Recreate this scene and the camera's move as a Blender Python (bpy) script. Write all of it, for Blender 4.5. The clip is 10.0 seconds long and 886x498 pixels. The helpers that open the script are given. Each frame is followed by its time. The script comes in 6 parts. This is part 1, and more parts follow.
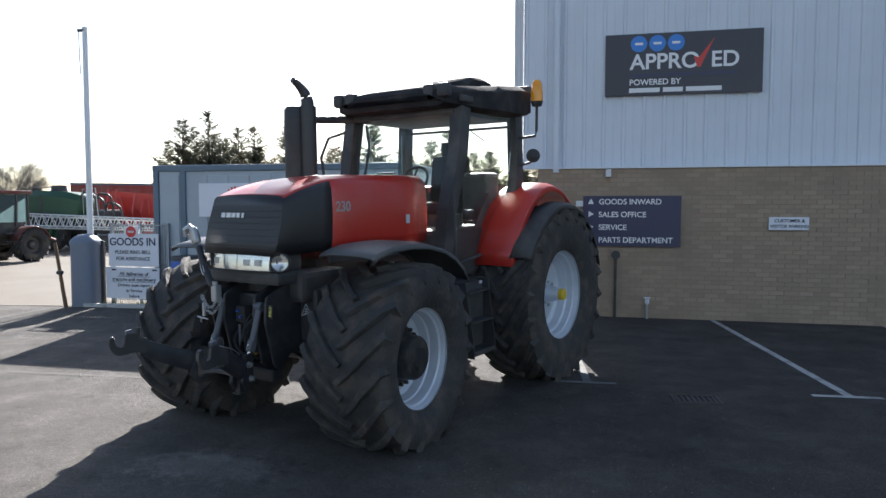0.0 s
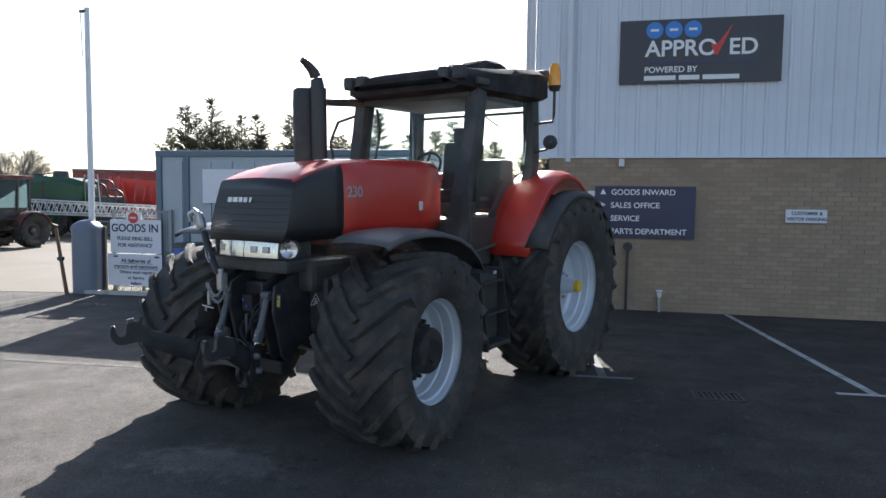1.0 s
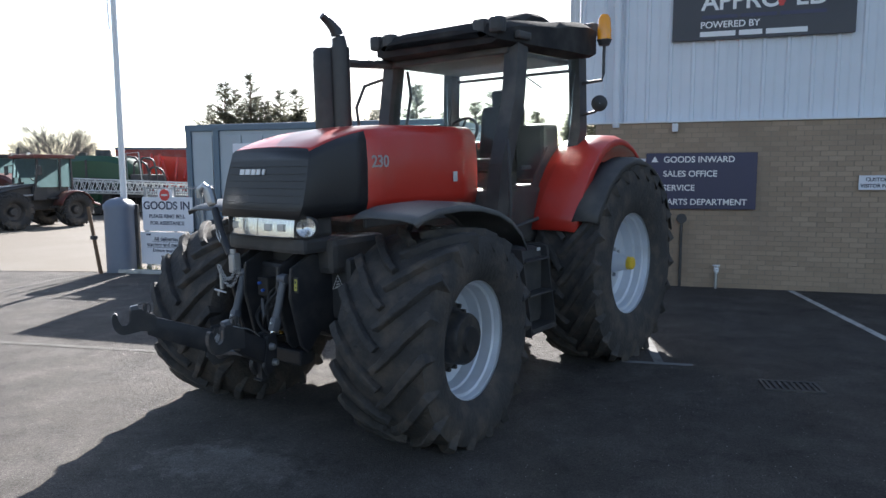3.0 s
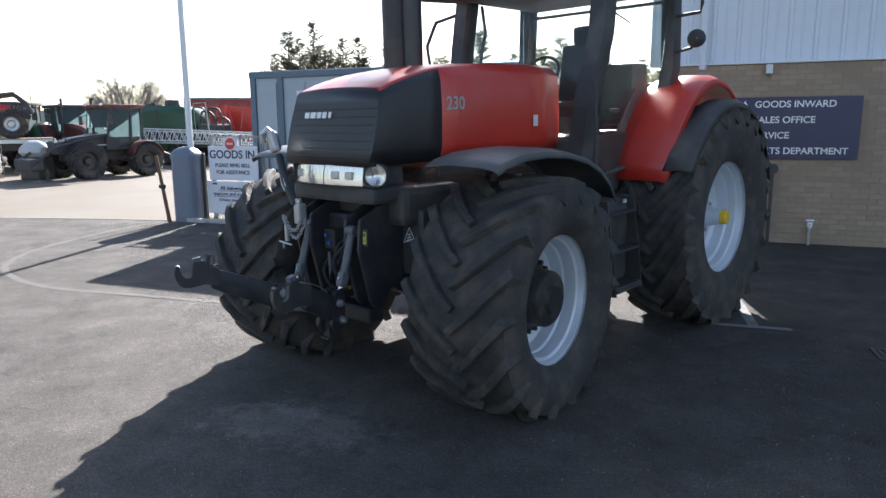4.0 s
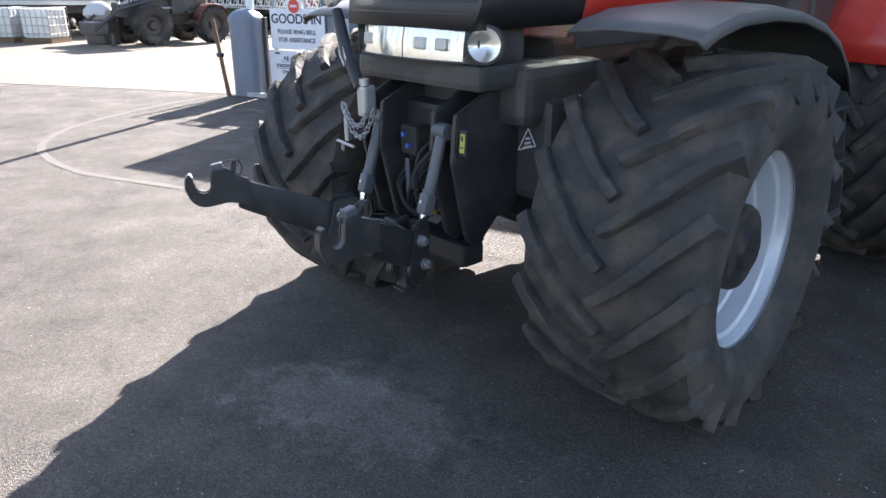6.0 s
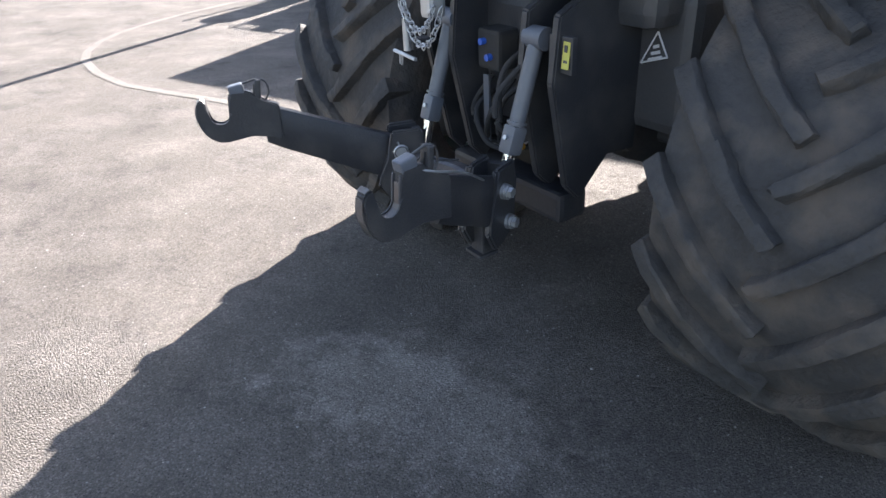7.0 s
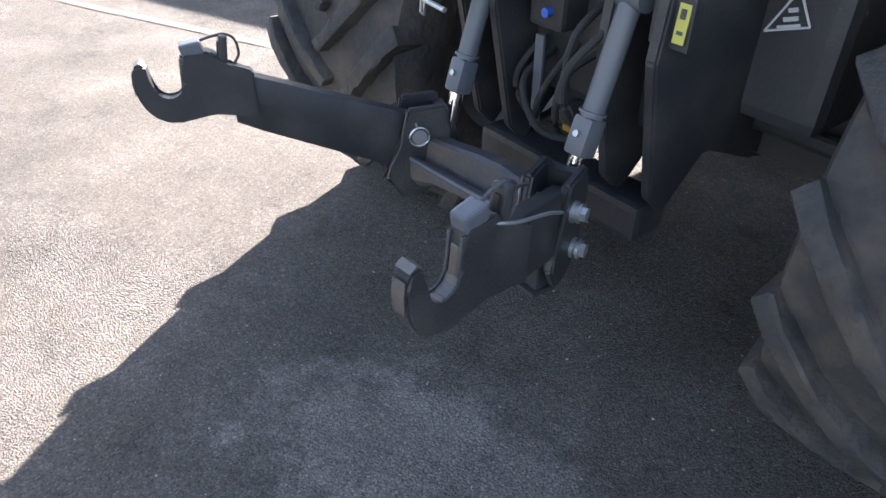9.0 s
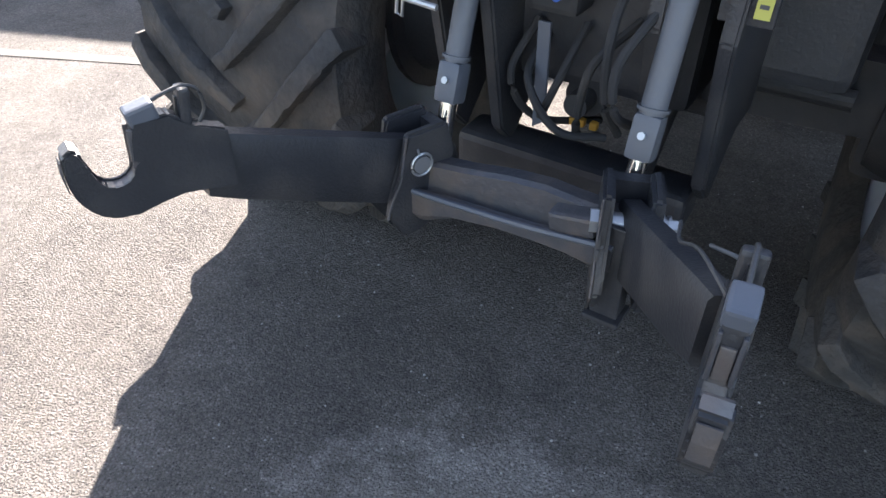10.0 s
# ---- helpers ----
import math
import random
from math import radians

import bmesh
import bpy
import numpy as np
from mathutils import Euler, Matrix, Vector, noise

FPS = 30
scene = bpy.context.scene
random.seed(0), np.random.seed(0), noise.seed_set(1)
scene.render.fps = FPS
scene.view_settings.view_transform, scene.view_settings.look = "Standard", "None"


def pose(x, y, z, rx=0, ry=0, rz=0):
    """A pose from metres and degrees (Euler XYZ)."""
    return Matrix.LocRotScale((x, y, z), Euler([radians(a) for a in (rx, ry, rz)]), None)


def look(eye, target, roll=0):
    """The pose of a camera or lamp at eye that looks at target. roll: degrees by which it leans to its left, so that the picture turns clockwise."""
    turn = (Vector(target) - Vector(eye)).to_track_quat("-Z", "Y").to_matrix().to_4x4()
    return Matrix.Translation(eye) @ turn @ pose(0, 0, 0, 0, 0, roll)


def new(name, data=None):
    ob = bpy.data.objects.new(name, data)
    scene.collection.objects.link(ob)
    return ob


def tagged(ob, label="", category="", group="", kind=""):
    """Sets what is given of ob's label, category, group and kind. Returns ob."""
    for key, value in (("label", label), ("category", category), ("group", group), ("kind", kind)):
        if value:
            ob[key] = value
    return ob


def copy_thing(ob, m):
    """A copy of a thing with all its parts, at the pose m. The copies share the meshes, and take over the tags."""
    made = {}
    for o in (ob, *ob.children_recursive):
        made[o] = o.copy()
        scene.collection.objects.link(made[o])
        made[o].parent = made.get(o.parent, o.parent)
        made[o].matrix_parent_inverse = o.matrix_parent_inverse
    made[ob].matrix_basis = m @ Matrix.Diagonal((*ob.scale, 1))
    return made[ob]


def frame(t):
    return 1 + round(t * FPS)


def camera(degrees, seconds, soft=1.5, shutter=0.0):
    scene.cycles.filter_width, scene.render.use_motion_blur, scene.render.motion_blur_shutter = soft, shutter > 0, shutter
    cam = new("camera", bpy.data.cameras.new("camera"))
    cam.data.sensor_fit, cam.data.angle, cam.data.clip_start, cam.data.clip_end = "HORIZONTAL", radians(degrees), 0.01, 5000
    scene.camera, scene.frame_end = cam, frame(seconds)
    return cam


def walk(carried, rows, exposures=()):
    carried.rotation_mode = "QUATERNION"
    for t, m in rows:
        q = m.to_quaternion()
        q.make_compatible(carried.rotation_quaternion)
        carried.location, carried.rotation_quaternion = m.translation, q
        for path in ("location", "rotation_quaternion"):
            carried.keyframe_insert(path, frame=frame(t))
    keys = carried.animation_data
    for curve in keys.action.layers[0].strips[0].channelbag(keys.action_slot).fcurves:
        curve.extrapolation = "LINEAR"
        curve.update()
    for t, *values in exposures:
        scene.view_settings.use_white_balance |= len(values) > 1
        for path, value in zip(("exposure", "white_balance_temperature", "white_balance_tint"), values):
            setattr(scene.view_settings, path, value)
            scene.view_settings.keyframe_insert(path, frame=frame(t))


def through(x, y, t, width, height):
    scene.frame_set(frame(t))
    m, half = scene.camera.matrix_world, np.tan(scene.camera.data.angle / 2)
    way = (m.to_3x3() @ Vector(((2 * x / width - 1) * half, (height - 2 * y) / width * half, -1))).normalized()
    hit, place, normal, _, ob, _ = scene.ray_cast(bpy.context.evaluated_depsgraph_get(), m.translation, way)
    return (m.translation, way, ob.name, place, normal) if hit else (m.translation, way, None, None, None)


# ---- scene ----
cam = camera(65.5, 10.0)
PATH = [
    (0, (0.417, -0.426, 1.862), (-0.021, 1.522, 1.746), 0.1),
    (0.5, (0.41, -0.353, 1.853), (-0.062, 1.587, 1.723), -0.1),
    (1, (0.255, -0.215, 1.829), (-0.187, 1.73, 1.686), 0.7),
    (1.5, (0.174, -0.074, 1.818), (-0.247, 1.874, 1.652), 0.7),
    (2, (0.173, 0.149, 1.805), (-0.316, 2.078, 1.61), -0.3),
    (3.3, (0.134, 0.463, 1.791), (-0.463, 2.356, 1.548), -0.1),
    (3.5, (0.089, 0.534, 1.771), (-0.549, 2.403, 1.458), -0.4),
    (4, (-0.072, 0.721, 1.752), (-0.79, 2.552, 1.394), -0.4),
    (4.5, (-0.259, 0.994, 1.727), (-0.993, 2.804, 1.298), 0.0),
    (5, (-0.384, 1.386, 1.694), (-1.206, 3.142, 1.206), -1.5),
    (5.2, (-0.441, 1.484, 1.696), (-1.28, 3.22, 1.165), -1.3),
    (6.3, (-0.97, 2.146, 1.592), (-1.834, 3.788, 0.843), 0.6),
    (6.5, (-1.038, 2.281, 1.566), (-1.983, 3.867, 0.798), -2.4),
    (7, (-1.23, 2.548, 1.518), (-2.205, 4.016, 0.572), -1.4),
    (7.5, (-1.464, 2.759, 1.478), (-2.354, 4.272, 0.521), 0.6),
    (8, (-1.551, 2.898, 1.469), (-2.426, 4.367, 0.43), 0.6),
    (8.5, (-1.586, 2.968, 1.461), (-2.462, 4.4, 0.374), 0.7),
    (9, (-1.727, 2.995, 1.465), (-2.549, 4.414, 0.321), 1.7),
    (9.5, (-2.015, 3.017, 1.477), (-2.56, 4.523, 0.279), 2.6),
    (10, (-2.303, 3.136, 1.444), (-2.617, 4.679, 0.212), 0.4),
]
EXPOSURE = [(0, 1.20, 6150, 11), (2, 1.24, 6150, 11), (4, 1.50, 6100, 12), (5.2, 1.95, 6250, 14), (6.5, 2.32, 6450, 15), (8, 2.6, 6500, 15), (10, 2.70, 6600, 15)]
walk(cam, [(t, look(eye, target, roll)) for t, eye, target, roll in PATH], EXPOSURE)

# ---- light ----
SUN_AZ, SUN_EL = radians(13.5), radians(28.4)      # the sun stands beyond the machine, a little to the left of +y
world = bpy.data.worlds.new("sky")
scene.world = world
world.use_nodes = True
wn = world.node_tree.nodes
sky = wn.new("ShaderNodeTexSky")
sky.sky_type, sky.sun_disc = "NISHITA", False
sky.sun_elevation, sky.sun_rotation = SUN_EL, -SUN_AZ
sky.air_density, sky.dust_density, sky.ozone_density = 1.0, 0.8, 1.0
wn["Background"].inputs["Strength"].default_value = 0.085
haze = wn.new("ShaderNodeHueSaturation")           # a thin spring haze pales the blue
haze.inputs["Saturation"].default_value = 0.86
world.node_tree.links.new(sky.outputs["Color"], haze.inputs["Color"])
world.node_tree.links.new(haze.outputs["Color"], wn["Background"].inputs["Color"])
sun = new("sun", bpy.data.lights.new("sun", "SUN"))
sun.data.energy, sun.data.angle, sun.data.color = 6.0, radians(0.55), (1.0, 0.95, 0.88)
to_sun = Vector((-math.sin(SUN_AZ) * math.cos(SUN_EL), math.cos(SUN_AZ) * math.cos(SUN_EL), math.sin(SUN_EL)))
sun.rotation_euler = to_sun.to_track_quat("Z", "Y").to_euler()


# ---- materials ----
def surface(name, colour, rough=0.6, metal=0.0, spread=0.12, fine=40.0, coarse=3.0, dirt=None, dirt_amount=0.35, bump=0.15, bump_scale=60.0,
            pieces=0.0, islands=False, coat=0.0):
    """A painted, moulded or mineral surface with grain at two scales, dirt patches and fine relief."""
    m = bpy.data.materials.new(name)
    m.use_nodes = True
    nt = m.node_tree
    n, l = nt.nodes, nt.links
    b = n["Principled BSDF"]
    tc = n.new("ShaderNodeTexCoord")
    n1 = n.new("ShaderNodeTexNoise")
    n1.inputs["Scale"].default_value, n1.inputs["Detail"].default_value = fine, 4
    n2 = n.new("ShaderNodeTexNoise")
    n2.inputs["Scale"].default_value, n2.inputs["Detail"].default_value = coarse, 6
    for q in (n1, n2):
        l.new(tc.outputs["Object"], q.inputs["Vector"])
    hsv = n.new("ShaderNodeHueSaturation")
    hsv.inputs["Color"].default_value = (*colour, 1)
    add = n.new("ShaderNodeMath")
    add.operation = "MULTIPLY_ADD"
    add.inputs[1].default_value, add.inputs[2].default_value = spread * 2, 1 - spread
    mixn = n.new("ShaderNodeMath")
    mixn.operation = "MULTIPLY_ADD"
    mixn.inputs[1].default_value = 0.5
    l.new(n1.outputs["Fac"], mixn.inputs[0])
    half = n.new("ShaderNodeMath")
    half.operation = "MULTIPLY"
    half.inputs[1].default_value = 0.5
    l.new(n2.outputs["Fac"], half.inputs[0])
    l.new(half.outputs[0], mixn.inputs[2])
    l.new(mixn.outputs[0], add.inputs[0])
    value = add.outputs[0]
    if pieces:
        if islands:
            rnd = n.new("ShaderNodeNewGeometry").outputs["Random Per Island"]
        else:
            rnd = n.new("ShaderNodeObjectInfo").outputs["Random"]
        pm = n.new("ShaderNodeMath")
        pm.operation = "MULTIPLY_ADD"
        pm.inputs[1].default_value, pm.inputs[2].default_value = pieces * 2, 1 - pieces
        l.new(rnd, pm.inputs[0])
        mm = n.new("ShaderNodeMath")
        mm.operation = "MULTIPLY"
        l.new(value, mm.inputs[0])
        l.new(pm.outputs[0], mm.inputs[1])
        value = mm.outputs[0]
    l.new(value, hsv.inputs["Value"])
    out = hsv.outputs["Color"]
    ramp = n.new("ShaderNodeValToRGB")
    ramp.color_ramp.elements[0].position, ramp.color_ramp.elements[1].position = 0.46, 0.68
    l.new(n2.outputs["Fac"], ramp.inputs["Fac"])
    if dirt:
        mx = n.new("ShaderNodeMix")
        mx.data_type = "RGBA"
        fm = n.new("ShaderNodeMath")
        fm.operation = "MULTIPLY"
        fm.inputs[1].default_value = dirt_amount
        l.new(ramp.outputs["Color"], fm.inputs[0])
        l.new(fm.outputs[0], mx.inputs["Factor"])
        l.new(out, mx.inputs["A"])
        mx.inputs["B"].default_value = (*dirt, 1)
        out = mx.outputs["Result"]
    l.new(out, b.inputs["Base Color"])
    rr = n.new("ShaderNodeMath")
    rr.operation = "MULTIPLY_ADD"
    rr.inputs[1].default_value, rr.inputs[2].default_value = 0.25, max(0.02, rough - 0.1)
    l.new(n2.outputs["Fac"], rr.inputs[0])
    l.new(rr.outputs[0], b.inputs["Roughness"])
    b.inputs["Metallic"].default_value = metal
    b.inputs["Coat Weight"].default_value = coat
    if bump:
        n3 = n.new("ShaderNodeTexNoise")
        n3.inputs["Scale"].default_value, n3.inputs["Detail"].default_value = bump_scale, 3
        l.new(tc.outputs["Object"], n3.inputs["Vector"])
        bp = n.new("ShaderNodeBump")
        bp.inputs["Strength"].default_value, bp.inputs["Distance"].default_value = bump, 0.01
        l.new(n3.outputs["Fac"], bp.inputs["Height"])
        l.new(bp.outputs["Normal"], b.inputs["Normal"])
    return m


def asphalt_material():
    m = bpy.data.materials.new("asphalt")
    m.use_nodes = True
    nt = m.node_tree
    n, l = nt.nodes, nt.links
    b = n["Principled BSDF"]
    tc = n.new("ShaderNodeTexCoord")

    def noisy(scale, detail, rough=0.5):
        q = n.new("ShaderNodeTexNoise")
        q.inputs["Scale"].default_value, q.inputs["Detail"].default_value, q.inputs["Roughness"].default_value = scale, detail, rough
        l.new(tc.outputs["Object"], q.inputs["Vector"])
        return q.outputs["Fac"]

    def ramp(fac, stops):
        r = n.new("ShaderNodeValToRGB")
        e = r.color_ramp.elements
        e[0].position, e[0].color = stops[0][0], (*stops[0][1], 1)
        e[1].position, e[1].color = stops[-1][0], (*stops[-1][1], 1)
        for pos, col in stops[1:-1]:
            k = e.new(pos)
            k.color = (*col, 1)
        l.new(fac, r.inputs["Fac"])
        return r.outputs["Color"]

    def mix(fac, a, c, kind="MIX"):
        q = n.new("ShaderNodeMix")
        q.data_type, q.blend_type = "RGBA", kind
        if isinstance(fac, float):
            q.inputs["Factor"].default_value = fac
        else:
            l.new(fac, q.inputs["Factor"])
        l.new(a, q.inputs["A"])
        l.new(c, q.inputs["B"])
        return q.outputs["Result"]

    vor = n.new("ShaderNodeTexVoronoi")
    vor.inputs["Scale"].default_value = 150
    l.new(tc.outputs["Object"], vor.inputs["Vector"])
    stones = ramp(vor.outputs["Color"], [(0.0, (0.145, 0.130, 0.117)), (0.30, (0.196, 0.176, 0.157)), (0.65, (0.226, 0.202, 0.179)), (1.0, (0.33, 0.298, 0.266))])
    gaps = ramp(vor.outputs["Distance"], [(0.30, (1.06, 1.06, 1.06)), (0.62, (0.78, 0.77, 0.76))])
    col = mix(1.0, stones, gaps, "MULTIPLY")
    patches = ramp(noisy(1.3, 9, 0.68), [(0.34, (0.70, 0.70, 0.71)), (0.50, (0.92, 0.92, 0.92)), (0.66, (1.10, 1.10, 1.09))])
    col = mix(1.0, col, patches, "MULTIPLY")
    oil = ramp(noisy(2.6, 8, 0.72), [(0.30, (0.66, 0.66, 0.68)), (0.42, (1, 1, 1))])
    col = mix(1.0, col, oil, "MULTIPLY")
    dust = ramp(noisy(1.9, 9, 0.72), [(0.47, (0.98, 0.98, 0.98)), (0.59, (1.22, 1.23, 1.25))])
    col = mix(1.0, col, dust, "MULTIPLY")
    clumps = ramp(noisy(42, 7, 0.82), [(0.33, (0.80, 0.80, 0.80)), (0.50, (1.0, 1.0, 1.0)), (0.68, (1.20, 1.19, 1.16))])
    col = mix(1.0, col, clumps, "MULTIPLY")
    # a dried-out pale patch with a blotchy edge in front of the tractor
    off = n.new("ShaderNodeVectorMath")
    off.operation = "SUBTRACT"
    off.inputs[1].default_value = (-2.30, 3.97, 0.0)
    l.new(tc.outputs["Object"], off.inputs[0])
    sq = n.new("ShaderNodeVectorMath")
    sq.operation = "MULTIPLY"
    sq.inputs[1].default_value = (1.35, 2.7, 0.0)
    l.new(off.outputs[0], sq.inputs[0])
    far = n.new("ShaderNodeVectorMath")
    far.operation = "LENGTH"
    l.new(sq.outputs[0], far.inputs[0])
    edge = n.new("ShaderNodeMath")
    edge.operation = "MULTIPLY_ADD"
    edge.inputs[1].default_value = 2.6
    l.new(noisy(6.5, 10, 0.74), edge.inputs[0])
    l.new(far.outputs["Value"], edge.inputs[2])
    band = n.new("ShaderNodeMapRange")
    band.inputs["From Min"].default_value, band.inputs["From Max"].default_value = 1.75, 2.15
    band.inputs["To Min"].default_value, band.inputs["To Max"].default_value = 1.0, 0.0
    l.new(edge.outputs[0], band.inputs["Value"])
    col = mix(1.0, col, ramp(band.outputs["Result"], [(0.0, (1, 1, 1)), (1.0, (1.68, 1.69, 1.72))]), "MULTIPLY")
    # deeper shade over the parking bays by the wall, put into the tarmac colour
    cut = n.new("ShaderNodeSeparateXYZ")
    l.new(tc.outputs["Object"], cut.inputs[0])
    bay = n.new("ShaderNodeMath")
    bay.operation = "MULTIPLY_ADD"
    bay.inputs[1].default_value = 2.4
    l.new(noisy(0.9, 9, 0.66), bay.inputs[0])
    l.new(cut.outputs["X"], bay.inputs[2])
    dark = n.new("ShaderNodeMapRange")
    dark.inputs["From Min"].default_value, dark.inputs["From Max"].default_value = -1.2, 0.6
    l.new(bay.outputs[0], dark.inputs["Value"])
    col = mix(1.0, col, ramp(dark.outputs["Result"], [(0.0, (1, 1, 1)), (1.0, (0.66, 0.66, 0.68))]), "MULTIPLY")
    grit = n.new("ShaderNodeTexVoronoi")
    grit.inputs["Scale"].default_value = 21
    l.new(tc.outputs["Object"], grit.inputs["Vector"])
    col = mix(1.0, col, ramp(grit.outputs["Distance"], [(0.040, (2.6, 2.55, 2.45)), (0.060, (1, 1, 1))]), "MULTIPLY")
    pits = n.new("ShaderNodeTexVoronoi")
    pits.inputs["Scale"].default_value = 80
    l.new(tc.outputs["Object"], pits.inputs["Vector"])
    col = mix(1.0, col, ramp(pits.outputs["Distance"], [(0.14, (0.42, 0.42, 0.43)), (0.25, (1, 1, 1))]), "MULTIPLY")
    l.new(col, b.inputs["Base Color"])
    b.inputs["Roughness"].default_value = 0.85
    b.inputs["Specular IOR Level"].default_value = 0.35
    bp = n.new("ShaderNodeBump")
    bp.inputs["Strength"].default_value, bp.inputs["Distance"].default_value = 1.0, 0.046
    # relief: rounded stones of uneven height over a rough binder
    dome = n.new("ShaderNodeMath")
    dome.operation = "MULTIPLY_ADD"
    dome.inputs[1].default_value = -0.30
    l.new(vor.outputs["Distance"], dome.inputs[0])
    l.new(noisy(150, 3, 0.62), dome.inputs[2])
    l.new(dome.outputs[0], bp.inputs["Height"])
    l.new(bp.outputs["Normal"], b.inputs["Normal"])
    return m


def glass_material(name, colour=(0.86, 0.93, 0.91)):
    m = bpy.data.materials.new(name)
    m.use_nodes = True
    b = m.node_tree.nodes["Principled BSDF"]
    b.inputs["Base Color"].default_value = (*colour, 1)
    b.inputs["Roughness"].default_value = 0.02
    b.inputs["IOR"].default_value = 1.3
    b.inputs["Transmission Weight"].default_value = 1.0
    return m


def leafy(name, colour, through=0.35):
    m = surface(name, colour, 0.6, spread=0.35, fine=6, coarse=0.8, bump=0.0, pieces=0.3, islands=True)
    nt = m.node_tree
    b = nt.nodes["Principled BSDF"]
    tr = nt.nodes.new("ShaderNodeBsdfTranslucent")
    src = b.inputs["Base Color"].links[0].from_socket
    nt.links.new(src, tr.inputs["Color"])
    mx = nt.nodes.new("ShaderNodeMixShader")
    mx.inputs[0].default_value = through
    nt.links.new(b.outputs[0], mx.inputs[1])
    nt.links.new(tr.outputs[0], mx.inputs[2])
    nt.links.new(mx.outputs[0], nt.nodes["Material Output"].inputs["Surface"])
    return m


MUD = (0.17, 0.135, 0.10)
DUST = (0.25, 0.23, 0.20)
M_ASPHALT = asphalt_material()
M_CONCRETE = surface("yard_concrete", (0.160, 0.131, 0.098), 0.85, spread=0.2, fine=30, coarse=0.35, dirt=(0.22, 0.2, 0.17), dirt_amount=0.5, bump=0.4, bump_scale=90)
M_LINE = surface("worn_white_paint", (0.50, 0.49, 0.46), 0.8, spread=0.3, fine=60, coarse=6, dirt=(0.16, 0.15, 0.14), dirt_amount=0.7, bump=0.4, bump_scale=100)
M_FAINT = surface("nearly_worn_paint", (0.20, 0.196, 0.188), 0.85, spread=0.3, fine=70, coarse=7, dirt=(0.13, 0.125, 0.118), dirt_amount=0.95, bump=0.4, bump_scale=100)
M_ARC = surface("worn_pale_paint", (0.250, 0.232, 0.209), 0.85, spread=0.35, fine=70, coarse=5, dirt=(0.22, 0.20, 0.178), dirt_amount=0.95, bump=1.0, bump_scale=150)
M_ARC.node_tree.nodes["Bump"].inputs["Distance"].default_value = 0.046
M_BRICK = surface("buff_brick", (0.375, 0.285, 0.205), 0.9, spread=0.22, fine=35, coarse=0.7, dirt=(0.22, 0.172, 0.135), dirt_amount=0.5, bump=0.4, bump_scale=120, pieces=0.11, islands=True)
M_BRICK_PIECE = surface("buff_brick_piece", (0.375, 0.285, 0.205), 0.9, spread=0.22, fine=35, coarse=0.7, dirt=(0.22, 0.172, 0.135), dirt_amount=0.5, bump=0.4, bump_scale=120, pieces=0.11)
M_MORTAR = surface("mortar", (0.29, 0.235, 0.18), 0.95, spread=0.15, fine=60, coarse=2)
M_CLAD = surface("pale_cladding", (0.66, 0.70, 0.755), 0.42, spread=0.07, fine=3, coarse=0.5, dirt=(0.42, 0.46, 0.5), dirt_amount=0.35, bump=0.05, bump_scale=8)
M_TRIM = surface("white_trim", (0.72, 0.73, 0.74), 0.5, spread=0.08)
M_SIGN_BLUE = surface("navy_sign", (0.035, 0.035, 0.085), 0.35, spread=0.12, fine=8, bump=0.0)
M_SIGN_GREY = surface("charcoal_sign", (0.045, 0.045, 0.055), 0.4, spread=0.12, fine=8, bump=0.0)
M_SIGN_WHITE = surface("white_sign", (0.74, 0.75, 0.80), 0.45, spread=0.06, fine=10, bump=0.0)
M_LETTER = surface("white_lettering", (0.80, 0.80, 0.80), 0.5, spread=0.04, bump=0.0)
M_LETTER_DARK = surface("dark_lettering", (0.04, 0.045, 0.08), 0.5, spread=0.1, bump=0.0)
M_DISC_BLUE = surface("blue_disc", (0.05, 0.22, 0.62), 0.4, spread=0.1, bump=0.0)
M_RED_SIGN = surface("red_sign", (0.62, 0.06, 0.05), 0.45, spread=0.1, bump=0.0)
M_RED = surface("red_paint", (0.50, 0.030, 0.018), 0.32, spread=0.08, fine=12, coarse=2.2, dirt=DUST, dirt_amount=0.10, bump=0.03, bump_scale=20, coat=0.3)
M_RED_OLD = surface("dusty_red_paint", (0.28, 0.035, 0.025), 0.45, spread=0.15, fine=10, coarse=1.5, dirt=DUST, dirt_amount=0.3)
M_BLACK = surface("black_plastic", (0.042, 0.042, 0.044), 0.55, spread=0.2, fine=25, coarse=3, dirt=DUST, dirt_amount=0.24, bump=0.1)
M_GRILLE = surface("black_grille", (0.022, 0.022, 0.024), 0.42, spread=0.2, fine=25, coarse=3, bump=0.1)
M_FENDER = surface("grey_fender_plastic", (0.075, 0.078, 0.082), 0.38, spread=0.15, fine=25, coarse=2.5, dirt=DUST, dirt_amount=0.22, bump=0.15, bump_scale=150)
M_IRON = surface("dark_painted_iron", (0.047, 0.047, 0.049), 0.5, spread=0.25, fine=30, coarse=4, dirt=MUD, dirt_amount=0.25, bump=0.25, bump_scale=80)
M_HITCH = surface("black_cast_steel", (0.025, 0.026, 0.030), 0.45, metal=0.0, spread=0.25, fine=45, coarse=7, dirt=(0.10, 0.09, 0.08), dirt_amount=0.35, bump=0.2, bump_scale=140)
M_WORN = surface("worn_bare_steel", (0.15, 0.145, 0.14), 0.5, metal=0.5, spread=0.25, fine=60, coarse=9, dirt=(0.16, 0.09, 0.06), dirt_amount=0.5, bump=0.2, bump_scale=140)
